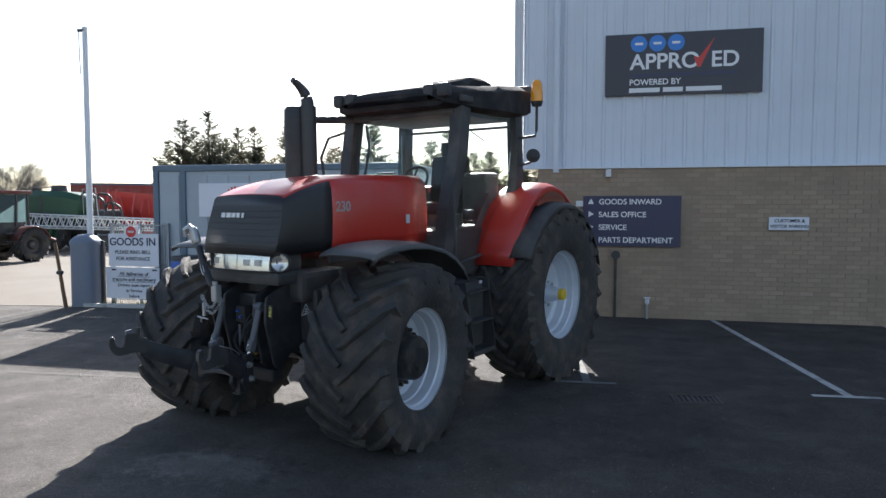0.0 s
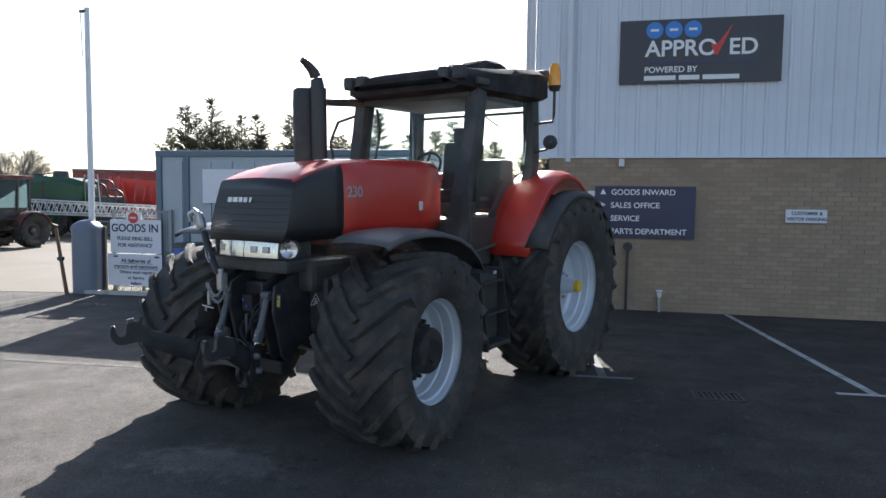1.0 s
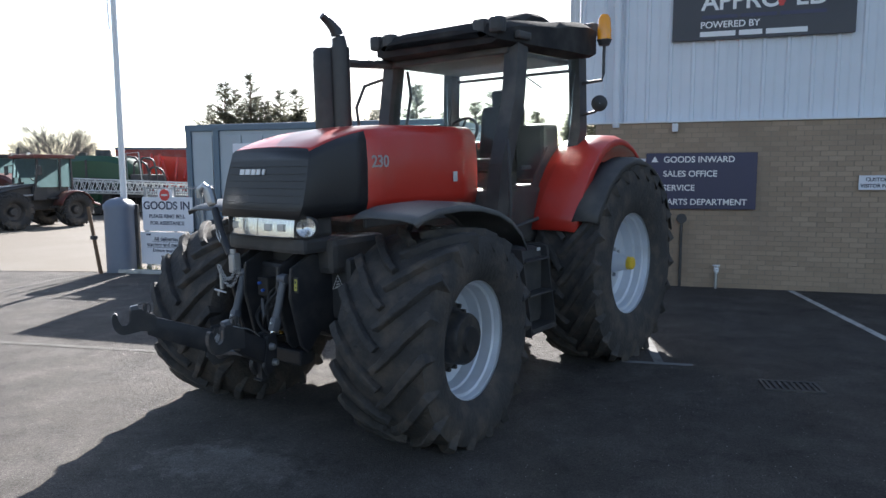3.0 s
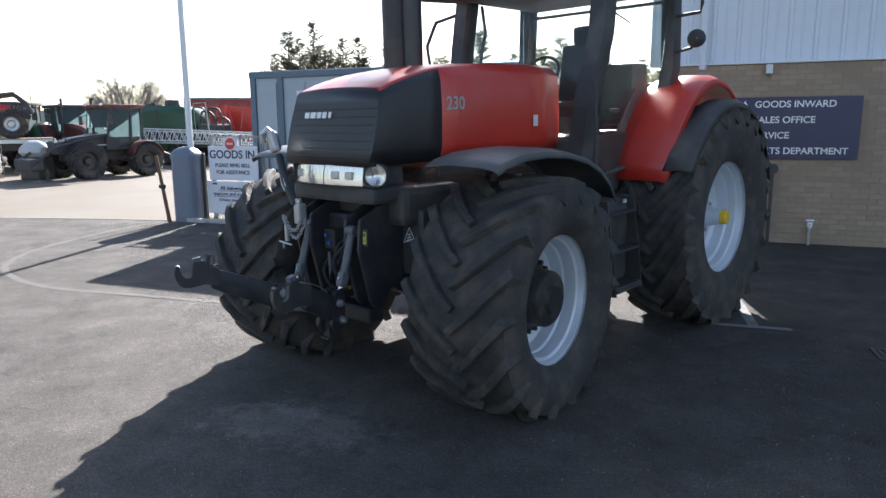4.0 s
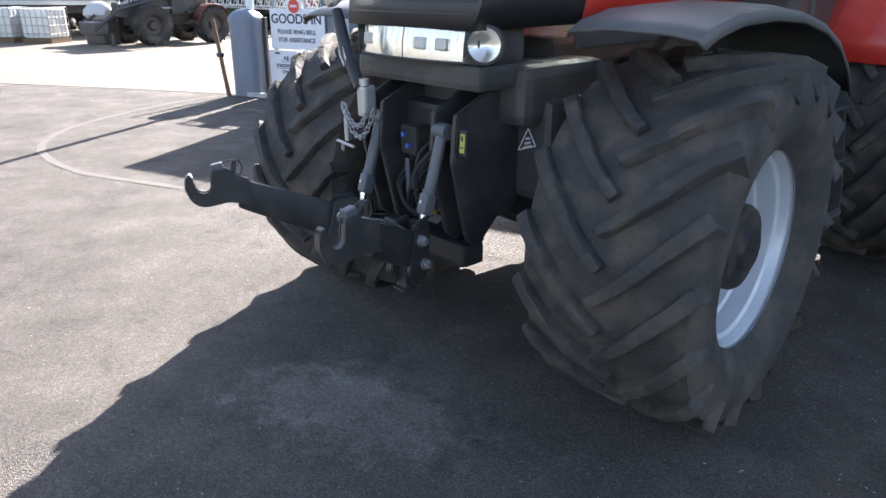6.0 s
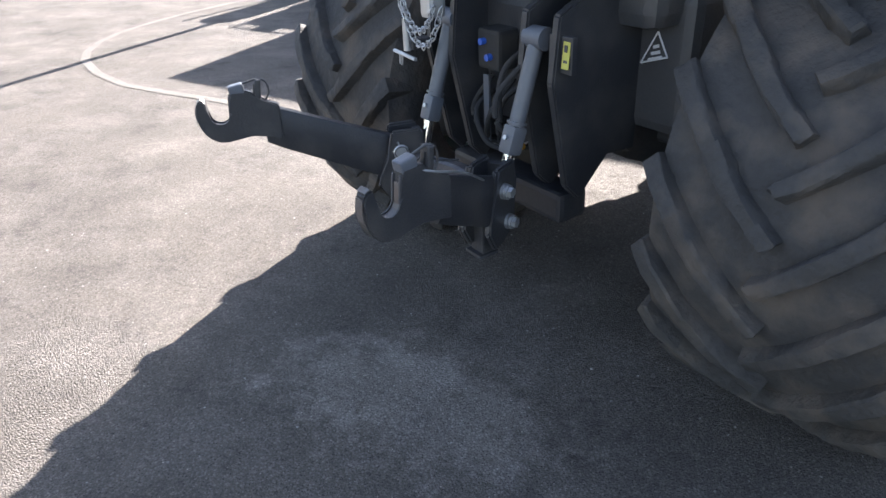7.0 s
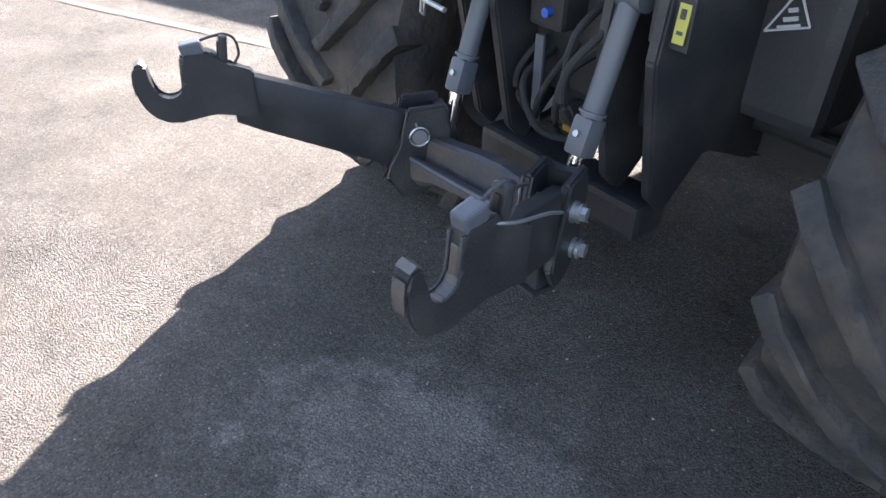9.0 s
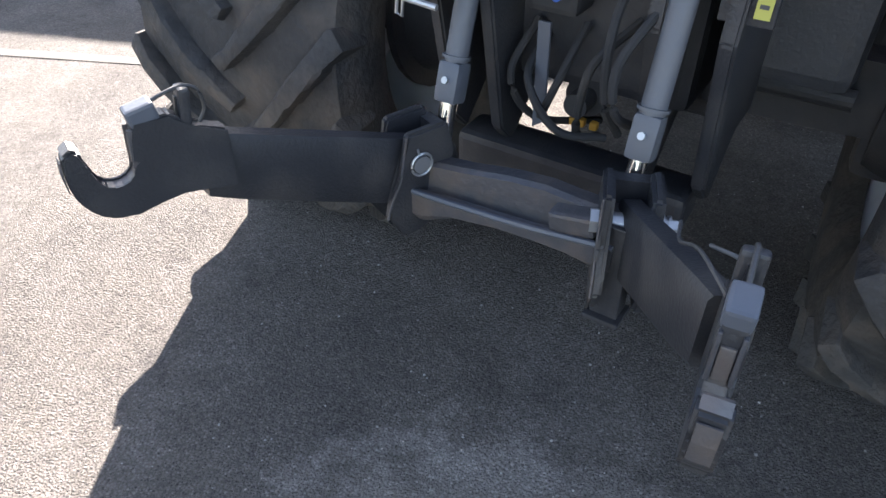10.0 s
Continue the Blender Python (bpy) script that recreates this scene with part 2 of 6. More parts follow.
M_RAM = surface("grey_ram_paint", (0.085, 0.095, 0.115), 0.42, spread=0.18, fine=40, coarse=6, dirt=(0.14, 0.13, 0.12), dirt_amount=0.35, bump=0.1)
M_CHROME = surface("chrome_rod", (0.75, 0.75, 0.75), 0.14, metal=1.0, spread=0.05, bump=0.0)
M_STEEL = surface("galvanised_steel", (0.45, 0.46, 0.47), 0.38, metal=0.8, spread=0.15, fine=30, bump=0.1)
M_RUBBER = surface("tyre_rubber", (0.043, 0.041, 0.040), 0.8, spread=0.5, fine=40, coarse=7, dirt=(0.125, 0.100, 0.078), dirt_amount=0.55, bump=1.0, bump_scale=34)
M_RUBBER_OLD = surface("old_tyre_rubber", (0.035, 0.034, 0.034), 0.85, spread=0.25, fine=20, coarse=3, dirt=MUD, dirt_amount=0.5, bump=0.3)
M_RIM = surface("silver_rim_paint", (0.62, 0.66, 0.72), 0.36, metal=0.25, spread=0.07, fine=20, coarse=4, dirt=(0.4, 0.39, 0.37), dirt_amount=0.25, bump=0.03)
M_HUB = surface("black_hub_iron", (0.02, 0.02, 0.022), 0.5, spread=0.25, fine=40, coarse=8, dirt=MUD, dirt_amount=0.4, bump=0.2)
M_HOSE = surface("dusty_hose_rubber", (0.018, 0.018, 0.019), 0.8, spread=0.25, fine=60, coarse=8, dirt=(0.07, 0.06, 0.05), dirt_amount=0.4, bump=0.1)
M_BEAM = surface("worn_casting", (0.075, 0.075, 0.082), 0.5, 0.3, spread=0.3, fine=30, coarse=8, dirt=(0.16, 0.12, 0.09), dirt_amount=0.55, bump=0.35)
M_LABEL = surface("yellow_label", (0.46, 0.43, 0.09), 0.5, spread=0.1, fine=80, coarse=20, bump=0.0)
M_ROOF = surface("dull_roof_plastic", (0.030, 0.030, 0.032), 0.95, spread=0.25, fine=30, coarse=4, dirt=DUST, dirt_amount=0.12, bump=0.3, bump_scale=90)
M_ROOF.node_tree.nodes["Principled BSDF"].inputs["Specular IOR Level"].default_value = 0.2
M_AMBER_DULL = surface("dull_orange_collar", (0.50, 0.26, 0.03), 0.6, spread=0.2)
M_DECAL = surface("silver_grey_decal", (0.42, 0.36, 0.35), 0.5, spread=0.1, bump=0.0)
M_GRIT = surface("pale_grit", (0.42, 0.40, 0.37), 0.85, spread=0.3, fine=200, coarse=30, pieces=0.4, islands=True)
M_YELLOW = surface("yellow_hub_cap", (0.75, 0.50, 0.03), 0.45, spread=0.1)
M_STICKER = surface("yellow_warning_sticker", (0.70, 0.55, 0.05), 0.4, spread=0.1, bump=0.0)
M_PALE = surface("pale_sticker", (0.6, 0.6, 0.6), 0.4, spread=0.1, bump=0.0)
M_LENS = surface("headlight_reflector", (0.82, 0.80, 0.76), 0.16, metal=0.75, spread=0.08, fine=14, coarse=6, bump=0.08, bump_scale=25)
M_GLASS = glass_material("cab_glass")
M_CLEAR = glass_material("clear_lens", (0.95, 0.96, 0.97))
# teal tint, with the sky's pale reflection put into the diffuse colour
M_SKY_GLASS = leafy("sky_pale_teal_glass", (0.17, 0.25, 0.26), 0.5)
M_SKY_GLASS.node_tree.nodes["Principled BSDF"].inputs["Transmission Weight"].default_value = 0.55
M_EXH = surface("exhaust_steel", (0.06, 0.06, 0.062), 0.4, metal=0.6, spread=0.2, fine=20, coarse=4, bump=0.1)
M_SEAT = surface("black_seat_cloth", (0.03, 0.03, 0.033), 0.85, spread=0.2, fine=80)
M_AMBER = surface("amber_lens", (0.95, 0.36, 0.01), 0.2, spread=0.1, bump=0.0, coat=0.5)
M_BLUE = surface("blue_plastic_cap", (0.03, 0.10, 0.42), 0.35, spread=0.1, bump=0.0)
M_BOLLARD = surface("slate_blue_paint", (0.16, 0.19, 0.25), 0.5, spread=0.12, fine=15, coarse=2, dirt=DUST, dirt_amount=0.2)
M_POLE = surface("white_pole_paint", (0.74, 0.75, 0.76), 0.4, spread=0.06)
M_CABIN = surface("grey_cabin_steel", (0.40, 0.45, 0.49), 0.5, spread=0.08, fine=6, coarse=0.8, dirt=(0.3, 0.33, 0.35), dirt_amount=0.35)
M_CABIN_DARK = surface("slate_cabin_frame", (0.12, 0.17, 0.22), 0.5, spread=0.1)
M_MESH = surface("grey_fence_wire", (0.30, 0.31, 0.32), 0.5, metal=0.3, spread=0.1)
M_WOOD = surface("weathered_timber", (0.16, 0.10, 0.06), 0.9, spread=0.3, fine=20, coarse=4)
M_MAROON = surface("dark_dusty_maroon", (0.11, 0.022, 0.016), 0.5, spread=0.2, fine=10, coarse=1.5, dirt=DUST, dirt_amount=0.3)
M_GREEN = surface("green_tank_plastic", (0.022, 0.075, 0.035), 0.4, spread=0.12, fine=6)
M_WHITE = surface("white_painted_steel", (0.70, 0.70, 0.68), 0.5, spread=0.1)
M_SHED = surface("grey_shed_sheet", (0.30, 0.32, 0.34), 0.7, spread=0.1)
M_BAG = surface("grey_plastic_cover", (0.5, 0.5, 0.5), 0.5, spread=0.2)
M_NEEDLE = leafy("conifer_needles", (0.125, 0.125, 0.085), 0.45)
M_BARK = surface("bark", (0.14, 0.10, 0.07), 0.95, spread=0.3, fine=20, coarse=3)
M_TWIG = surface("pale_twigs", (0.17, 0.155, 0.14), 0.9, spread=0.25)
M_WEED = leafy("weeds", (0.10, 0.13, 0.035), 0.4)


# ---- mesh tools ----
def part(name, bm, material, parent=None, label="", smooth=False, category="", group="", kind="", at=None):
    """Links a bmesh as one mesh object, under a thing or a part if a parent is given."""
    bmesh.ops.recalc_face_normals(bm, faces=bm.faces)
    me = bpy.data.meshes.new(name)
    bm.to_mesh(me)
    bm.free()
    me.materials.append(material)
    if smooth:
        me.polygons.foreach_set("use_smooth", [True] * len(me.polygons))
        me.set_sharp_from_angle(angle=radians(35))
    ob = new(name, me)
    if parent:
        ob.parent = parent
    if at is not None:
        ob.matrix_basis = at
    return tagged(ob, label, category, group, kind)


def thing(name, m, label, category, group="", kind=""):
    ob = new(name)
    ob.empty_display_size = 0.1
    ob.matrix_basis = m
    return tagged(ob, label, category, group, kind)


def box(bm, c, s, rot=(0, 0, 0), bevel=0.0):
    m = Matrix.LocRotScale(c, Euler([radians(a) for a in rot]), s)
    r = bmesh.ops.create_cube(bm, size=1, matrix=m)
    if bevel:
        es = list({e for v in r["verts"] for e in v.link_edges})
        bmesh.ops.bevel(bm, geom=es, offset=bevel, segments=2, affect="EDGES", profile=0.6)
    return bm


def rod(bm, p, q, r, r2=None, seg=14):
    p, q = Vector(p), Vector(q)
    d = q - p
    m = Matrix.Translation((p + q) / 2) @ d.to_track_quat("Z", "Y").to_matrix().to_4x4()
    bmesh.ops.create_cone(bm, cap_ends=True, segments=seg, radius1=r, radius2=r if r2 is None else r2, depth=d.length, matrix=m)
    return bm


def tube(bm, pts, r, seg=8):
    """A bent round bar through the points; r: one radius or one for each point."""
    pts = [Vector(p) for p in pts]
    rs = r if isinstance(r, (list, tuple)) else [r] * len(pts)
    rings = []
    up = Vector((0, 0, 1))
    for i, p in enumerate(pts):
        d = (pts[min(i + 1, len(pts) - 1)] - pts[max(i - 1, 0)]).normalized()
        a = d.cross(up if abs(d.z) < 0.95 else Vector((1, 0, 0))).normalized()
        b = d.cross(a).normalized()
        rings.append([bm.verts.new(p + rs[i] * (math.cos(k) * a + math.sin(k) * b)) for k in np.linspace(0, 2 * math.pi, seg, endpoint=False)])
    for u, v in zip(rings, rings[1:]):
        for k in range(seg):
            bm.faces.new((u[k], u[(k + 1) % seg], v[(k + 1) % seg], v[k]))
    bm.faces.new(rings[0])
    bm.faces.new(rings[-1])
    return bm


def bend(pts, n=6):
    """The points joined by a smooth curve through all of them."""
    p = [Vector(q) for q in pts]
    p = [2 * p[0] - p[1]] + p + [2 * p[-1] - p[-2]]
    out = []
    for k in range(1, len(p) - 2):
        for m in range(n):
            u = m / n
            out.append(0.5 * ((2 * p[k]) + (p[k + 1] - p[k - 1]) * u + (2 * p[k - 1] - 5 * p[k] + 4 * p[k + 1] - p[k + 2]) * u * u + (3 * p[k] - p[k - 1] - 3 * p[k + 1] + p[k + 2]) * u ** 3))
    return out + [p[-2]]


def loft(bm, rings, cap=True, closed=True):
    vs = [[bm.verts.new(p) for p in ring] for ring in rings]
    for u, v in zip(vs, vs[1:]):
        for k in range(len(u) if closed else len(u) - 1):
            j = (k + 1) % len(u)
            bm.faces.new((u[k], u[j], v[j], v[k]))
    if cap:
        bm.faces.new(vs[0])
        bm.faces.new(vs[-1])
    return bm


def slab(bm, outline, a, b, bevel=0.0):
    """A flat plate: an outline of (u, v) pairs, turned into space by a(u, v) and b(u, v), its two faces."""
    n0 = set(bm.edges)
    loft(bm, [[a(u, v) for u, v in outline], [b(u, v) for u, v in outline]])
    if bevel:
        es = [e for e in bm.edges if e not in n0]
        bmesh.ops.bevel(bm, geom=es, offset=bevel, segments=2, affect="EDGES")
    return bm


def spin(bm, profile, c=(0, 0, 0), seg=48, closed=False):
    """Turns a profile of (radius, y) pairs round the y axis through c."""
    rings = []
    for r, y in profile:
        rings.append([bm.verts.new((c[0] + r * math.cos(t), c[1] + y, c[2] + r * math.sin(t))) for t in np.linspace(0, 2 * math.pi, seg, endpoint=False)])
    pairs = list(zip(rings, rings[1:])) + ([(rings[-1], rings[0])] if closed else [])
    for u, v in pairs:
        for k in range(seg):
            j = (k + 1) % seg
            bm.faces.new((u[k], u[j], v[j], v[k]))
    return bm


def lettering(body, size, at, parent, material=None, name="lettering", centre=False, depth=0.002):
    cu = bpy.data.curves.new(name, "FONT")
    cu.body, cu.size, cu.extrude, cu.offset = body, size, depth, size * 0.018
    cu.align_x = "CENTER" if centre else "LEFT"
    tmp = bpy.data.objects.new(name, cu)
    me = bpy.data.meshes.new_from_object(tmp)
    bpy.data.objects.remove(tmp)
    me.materials.clear()
    me.materials.append(material or M_LETTER)
    ob = new(name, me)
    ob.parent = parent
    ob.matrix_basis = at
    return ob


def B():
    return bmesh.new()


# ---- ground ----
bm = B()
GX = [-900, -120, -60, -30, -15, -8, -4, 0, 4, 8, 15, 30, 60, 120, 900]
for i in range(len(GX) - 1):
    for j in range(len(GX) - 1):
        bm.faces.new([bm.verts.new((x, y, 0)) for x, y in ((GX[i], GX[j]), (GX[i + 1], GX[j]), (GX[i + 1], GX[j + 1]), (GX[i], GX[j + 1]))])
bmesh.ops.remove_doubles(bm, verts=bm.verts, dist=0.001)
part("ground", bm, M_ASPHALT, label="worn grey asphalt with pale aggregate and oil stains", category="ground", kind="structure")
bm = B()
slab(bm, [(-60, -2.5), (-14.0, 9.70), (-11.3, 10.40), (-9.5, 10.75), (-2.5, 11.3), (-1.2, 60), (-70, 60)], lambda u, v: (u, v, 0.006), lambda u, v: (u, v, -0.02))
part("pavement", bm, M_CONCRETE, label="sunlit buff concrete yard beyond the gate", category="pavement", kind="structure")


def flat_band(pts, width, z=0.004):
    """A thin painted band along a line on the ground."""
    bm = B()
    rows = []
    for i, p in enumerate(pts):
        a, b = Vector(pts[max(i - 1, 0)]), Vector(pts[min(i + 1, len(pts) - 1)])
        n2 = Vector((-(b - a).y, (b - a).x)).normalized() * width / 2
        rows.append((Vector(p) + n2, Vector(p) - n2))
    top = [[bm.verts.new((q.x, q.y, z)) for q in row] for row in rows]
    for u, v in zip(top, top[1:]):
        bm.faces.new((u[0], u[1], v[1], v[0]))
    return bm


arc = [(-9.5, 10.6), (-9.55, 9.7), (-9.42, 8.8), (-9.25, 8.1), (-9.02, 7.48), (-8.72, 7.02), (-8.38, 6.66), (-8.0, 6.4), (-7.43, 6.16), (-6.84, 6.02), (-6.3, 6.04), (-5.83, 6.08), (-5.0, 6.13), (-4.2, 6.18)]
part("painted_arc", flat_band(arc, 0.085), M_ARC, label="worn pale painted arc on the asphalt before the gate", category="road marking", kind="structure")
for x, paint in ((0.33, M_FAINT), (2.89, M_LINE), (5.46, M_LINE)):
    part("bay_line", flat_band([(x - 0.57, 11.75), (x, 7.08)], 0.09), paint, label="worn white parking bay line", category="road marking", group="parking bay lines", kind="structure")
    part("bay_end_line", flat_band([(x - 0.36, 7.02), (x + 0.3, 7.06)], 0.08, 0.006), paint, label="worn white end mark of a parking bay", category="road marking", group="parking bay lines", kind="structure")

# drain grate let into the ground
grate = thing("drain_grate", pose(1.38, 6.60, 0.0, 0, 0, 4), "dark iron drain grate let into the asphalt", "drain", kind="structure")
bm = B()
for dx, dy, sx, sy in ((0, 0.13, 0.46, 0.03), (0, -0.13, 0.46, 0.03), (0.215, 0, 0.03, 0.23), (-0.215, 0, 0.03, 0.23)):
    box(bm, (dx, dy, 0.006), (sx, sy, 0.012))
part("frame", bm, M_IRON, grate)
for i in range(8):
    part("bar", box(B(), (-0.175 + i * 0.05, 0, 0.006), (0.026, 0.226, 0.010), bevel=0.003), M_IRON, grate)

# ---- building ----
WALL_Y, WALL_X0, WALL_X1, SPLIT_Z, EAVES = 11.79, -0.63, 14.0, 2.56, 7.5
UPPER_X0 = -0.90                                    # the cladding runs on past the bricks
bm = B()
box(bm, ((WALL_X0 + WALL_X1) / 2, WALL_Y + 0.208, SPLIT_Z / 2), (WALL_X1 - WALL_X0 - 0.02, 0.4, SPLIT_Z))
wall = part("wall_front", bm, M_MORTAR, label="mortar bed behind a buff brick wall", category="wall", kind="structure")
rng = random.Random(4)
row, z = 0, 0.0
verts, faces, pieces = [], [], []
while z < SPLIT_Z - 0.03:
    x = WALL_X0 + (0.0 if row % 2 == 0 else -0.1125)
    while x < 9.5:
        x0, x1 = max(x, WALL_X0) + 0.005, x + 0.215 + rng.uniform(-0.002, 0.002)
        y0 = WALL_Y + rng.uniform(-0.003, 0.003)
        z0, z1 = z + 0.005, min(z + 0.07, SPLIT_Z - 0.004)
        if 1.85 < x < 4.45 and 0.25 < z < 2.1 and x1 > x0 + 0.03:
            pieces.append((x0, y0, z0))
        elif x1 > x0 + 0.03:
            k = len(verts)
            verts += [(x0, y0, z0), (x1, y0, z0), (x1, y0, z1), (x0, y0, z1), (x0, y0 + 0.03, z0), (x1, y0 + 0.03, z0), (x1, y0 + 0.03, z1), (x0, y0 + 0.03, z1)]
            faces += [(k, k + 1, k + 2, k + 3), (k, k + 4, k + 5, k + 1), (k + 3, k + 2, k + 6, k + 7), (k, k + 3, k + 7, k + 4), (k + 1, k + 5, k + 6, k + 2)]
        x += 0.225
    z += 0.075
    row += 1
me = bpy.data.meshes.new("brickwork")
me.from_pydata(verts, [], faces)
me.materials.append(M_BRICK)
bricks = new("brickwork", me)
bricks.parent = wall
tagged(bricks, "buff and brown stretcher-bond brick courses", kind="stuff")

bm = B()
box(bm, ((WALL_X0 + WALL_X1) / 2, WALL_Y + 0.30, (SPLIT_Z + EAVES) / 2 + 0.01), (WALL_X1 - WALL_X0 - 0.04, 0.3, EAVES - SPLIT_Z - 0.04))
upper = part("wall_upper", bm, M_CLAD, label="pale blue-grey profiled steel cladding above the bricks", category="wall", kind="structure")


def clad_sheet():
    """One metre of trapezoid sheet, hung on the wall."""
    prof = [(0, 0)]
    for k in range(3):
        u = k / 3
        prof += [(u + 0.02, -0.0), (u + 0.035, -0.028), (u + 0.075, -0.028), (u + 0.09, 0.0), (u + 0.20, 0.0), (u + 0.206, -0.005), (u + 0.226, -0.005), (u + 0.232, 0)]
    prof.append((1.0, 0))
    bm = B()
    lo = [bm.verts.new((u, y, 0)) for u, y in prof]
    hi = [bm.verts.new((u, y, EAVES - SPLIT_Z)) for u, y in prof]
    for k in range(len(prof) - 1):
        bm.faces.new((lo[k], lo[k + 1], hi[k + 1], hi[k]))
    return bm


sheet = part("cladding_panel", clad_sheet(), M_CLAD, upper, at=pose(UPPER_X0, WALL_Y + 0.12, SPLIT_Z + 0.02))
for i in range(1, 15):
    s = new("cladding_panel", sheet.data)
    s.parent = upper
    s.matrix_basis = pose(UPPER_X0 + i, WALL_Y + 0.12, SPLIT_Z + 0.02)
bm = B()
box(bm, ((UPPER_X0 + WALL_X1) / 2, WALL_Y + 0.045, SPLIT_Z + 0.012), (WALL_X1 - UPPER_X0, 0.17, 0.024), bevel=0.004)
part("trim", bm, M_TRIM, label="thin white drip flashing between bricks and cladding", category="trim", kind="structure")
bm = B()
box(bm, (UPPER_X0 - 0.085, WALL_Y + 0.115, (SPLIT_Z + EAVES) / 2), (0.16, 0.03, EAVES - SPLIT_Z), bevel=0.01)
for dx in (-0.02, -0.09, -0.15):
    box(bm, (UPPER_X0 + dx, WALL_Y + 0.088, (SPLIT_Z + EAVES) / 2), (0.022, 0.03, EAVES - SPLIT_Z), bevel=0.006)
part("corner_flashing", bm, M_TRIM, label="pale ribbed corner flashing of the clad wall", category="trim", kind="structure")
bm = B()
box(bm, (WALL_X0 + 0.15, WALL_Y + 9.1, SPLIT_Z / 2), (0.3, 17.3, SPLIT_Z))
box(bm, (WALL_X0 + 0.15, WALL_Y + 9.2, (SPLIT_Z + EAVES) / 2 + 0.01), (0.3, 17.1, EAVES - SPLIT_Z - 0.03))
part("wall_side", bm, M_CLAD, label="pale clad side wall of the building", category="wall", kind="structure")
bm = B()
box(bm, ((UPPER_X0 + WALL_X1) / 2, WALL_Y + 9, EAVES + 0.08), (WALL_X1 - UPPER_X0 + 0.3, 18.2, 0.16), bevel=0.02)
part("roof", bm, M_CLAD, label="flat-edged steel roof of the building", category="roof", kind="structure")

pipe = thing("downpipe", pose(-0.31, WALL_Y + 0.01, 0), "grey steel rainwater downpipe on the clad wall", "downpipe", kind="structure")
part("pipe", rod(B(), (0, 0, 2.5), (0, 0, EAVES - 0.05), 0.055), M_CLAD, pipe, smooth=True)
for z in (2.7, 4.4, 6.1):
    part("bracket", box(B(), (0, 0.02, z), (0.16, 0.05, 0.04), bevel=0.006), M_CLAD, pipe)


def wall_sign(name, x0, x1, z0, z1, material, label, y=WALL_Y - 0.035, thick=0.03):
    t = thing(name, pose(x0, y, z0), label, "sign")
    part("panel", box(B(), ((x1 - x0) / 2, 0, (z1 - z0) / 2), (x1 - x0, thick, z1 - z0), bevel=0.004), material, t)
    return t




def put(x, z, y=-0.018):
    return pose(x, y, z, 90, 0, 0)


menu = wall_sign("direction_sign", 0.165, 1.775, 1.225, 2.09, M_SIGN_BLUE, "navy direction sign with white lettering and arrows on the brick wall")
for i, (txt, kind) in enumerate((("GOODS INWARD", 0), ("SALES OFFICE", 1), ("SERVICE", 1), ("PARTS DEPARTMENT", 1))):
    z = 0.722 - i * 0.218
    lettering(txt, 0.130, put(0.26, z), menu)
    bm = B()
    tri = [(-0.05, -0.045), (0.05, -0.045), (0, 0.05)] if kind == 0 else [(-0.04, -0.05), (0.05, 0.0), (-0.04, 0.05)]
    slab(bm, tri, lambda u, v: (u, -0.022, v), lambda u, v: (u, -0.014, v))
    part("arrow", bm, M_LETTER, menu, at=pose(0.13, 0, z + 0.05))

board = wall_sign("banner_board", 0.50, 3.01, 3.79, 4.82, M_SIGN_GREY, "charcoal banner board with white lettering and blue discs on the cladding", y=WALL_Y + 0.06)
lettering("APPRO", 0.36, put(0.41, 0.44), board)
lettering("ED", 0.36, put(1.70, 0.44), board)
bm = B()
slab(bm, [(1.43, 0.62), (1.49, 0.44), (1.54, 0.44), (1.76, 0.92), (1.52, 0.60)], lambda u, v: (u, -0.021, v), lambda u, v: (u, -0.014, v))
part("tick_mark", bm, M_RED_SIGN, board, "red tick between the white letters")
for i in range(3):
    part("disc", rod(B(), (0.55 + i * 0.30, -0.014, 0.86), (0.55 + i * 0.30, -0.021, 0.86), 0.135, seg=28), M_DISC_BLUE, board, "pale blue disc")
    part("disc_mark", box(B(), (0.55 + i * 0.30, -0.022, 0.86), (0.13, 0.006, 0.04)), M_LETTER, board)
lettering("POWERED BY", 0.135, put(0.40, 0.175), board)
for i, (u, w) in enumerate(((0.40, 0.50), (0.95, 0.32), (1.32, 0.56))):
    part("name_bar", box(B(), (u + w / 2, -0.018, 0.085), (w, 0.008, 0.075)), M_LETTER, board)
for i, (u, w) in enumerate(((0.42, 0.5), (0.96, 0.5), (1.5, 0.62))):
    part("faded_bar", box(B(), (u + w / 2, -0.017, 0.335), (w, 0.006, 0.055)), M_SIGN_BLUE, board, "dark faded lettering bar")

parking = wall_sign("parking_sign", 3.145, 3.75, 1.53, 1.74, M_SIGN_WHITE, "small white parking sign with dark lettering on the brick wall")
lettering("CUSTOMER &", 0.075, put(0.31, 0.125), parking, M_LETTER_DARK, centre=True)
lettering("VISITOR PARKING", 0.072, put(0.31, 0.035), parking, M_LETTER_DARK, centre=True)

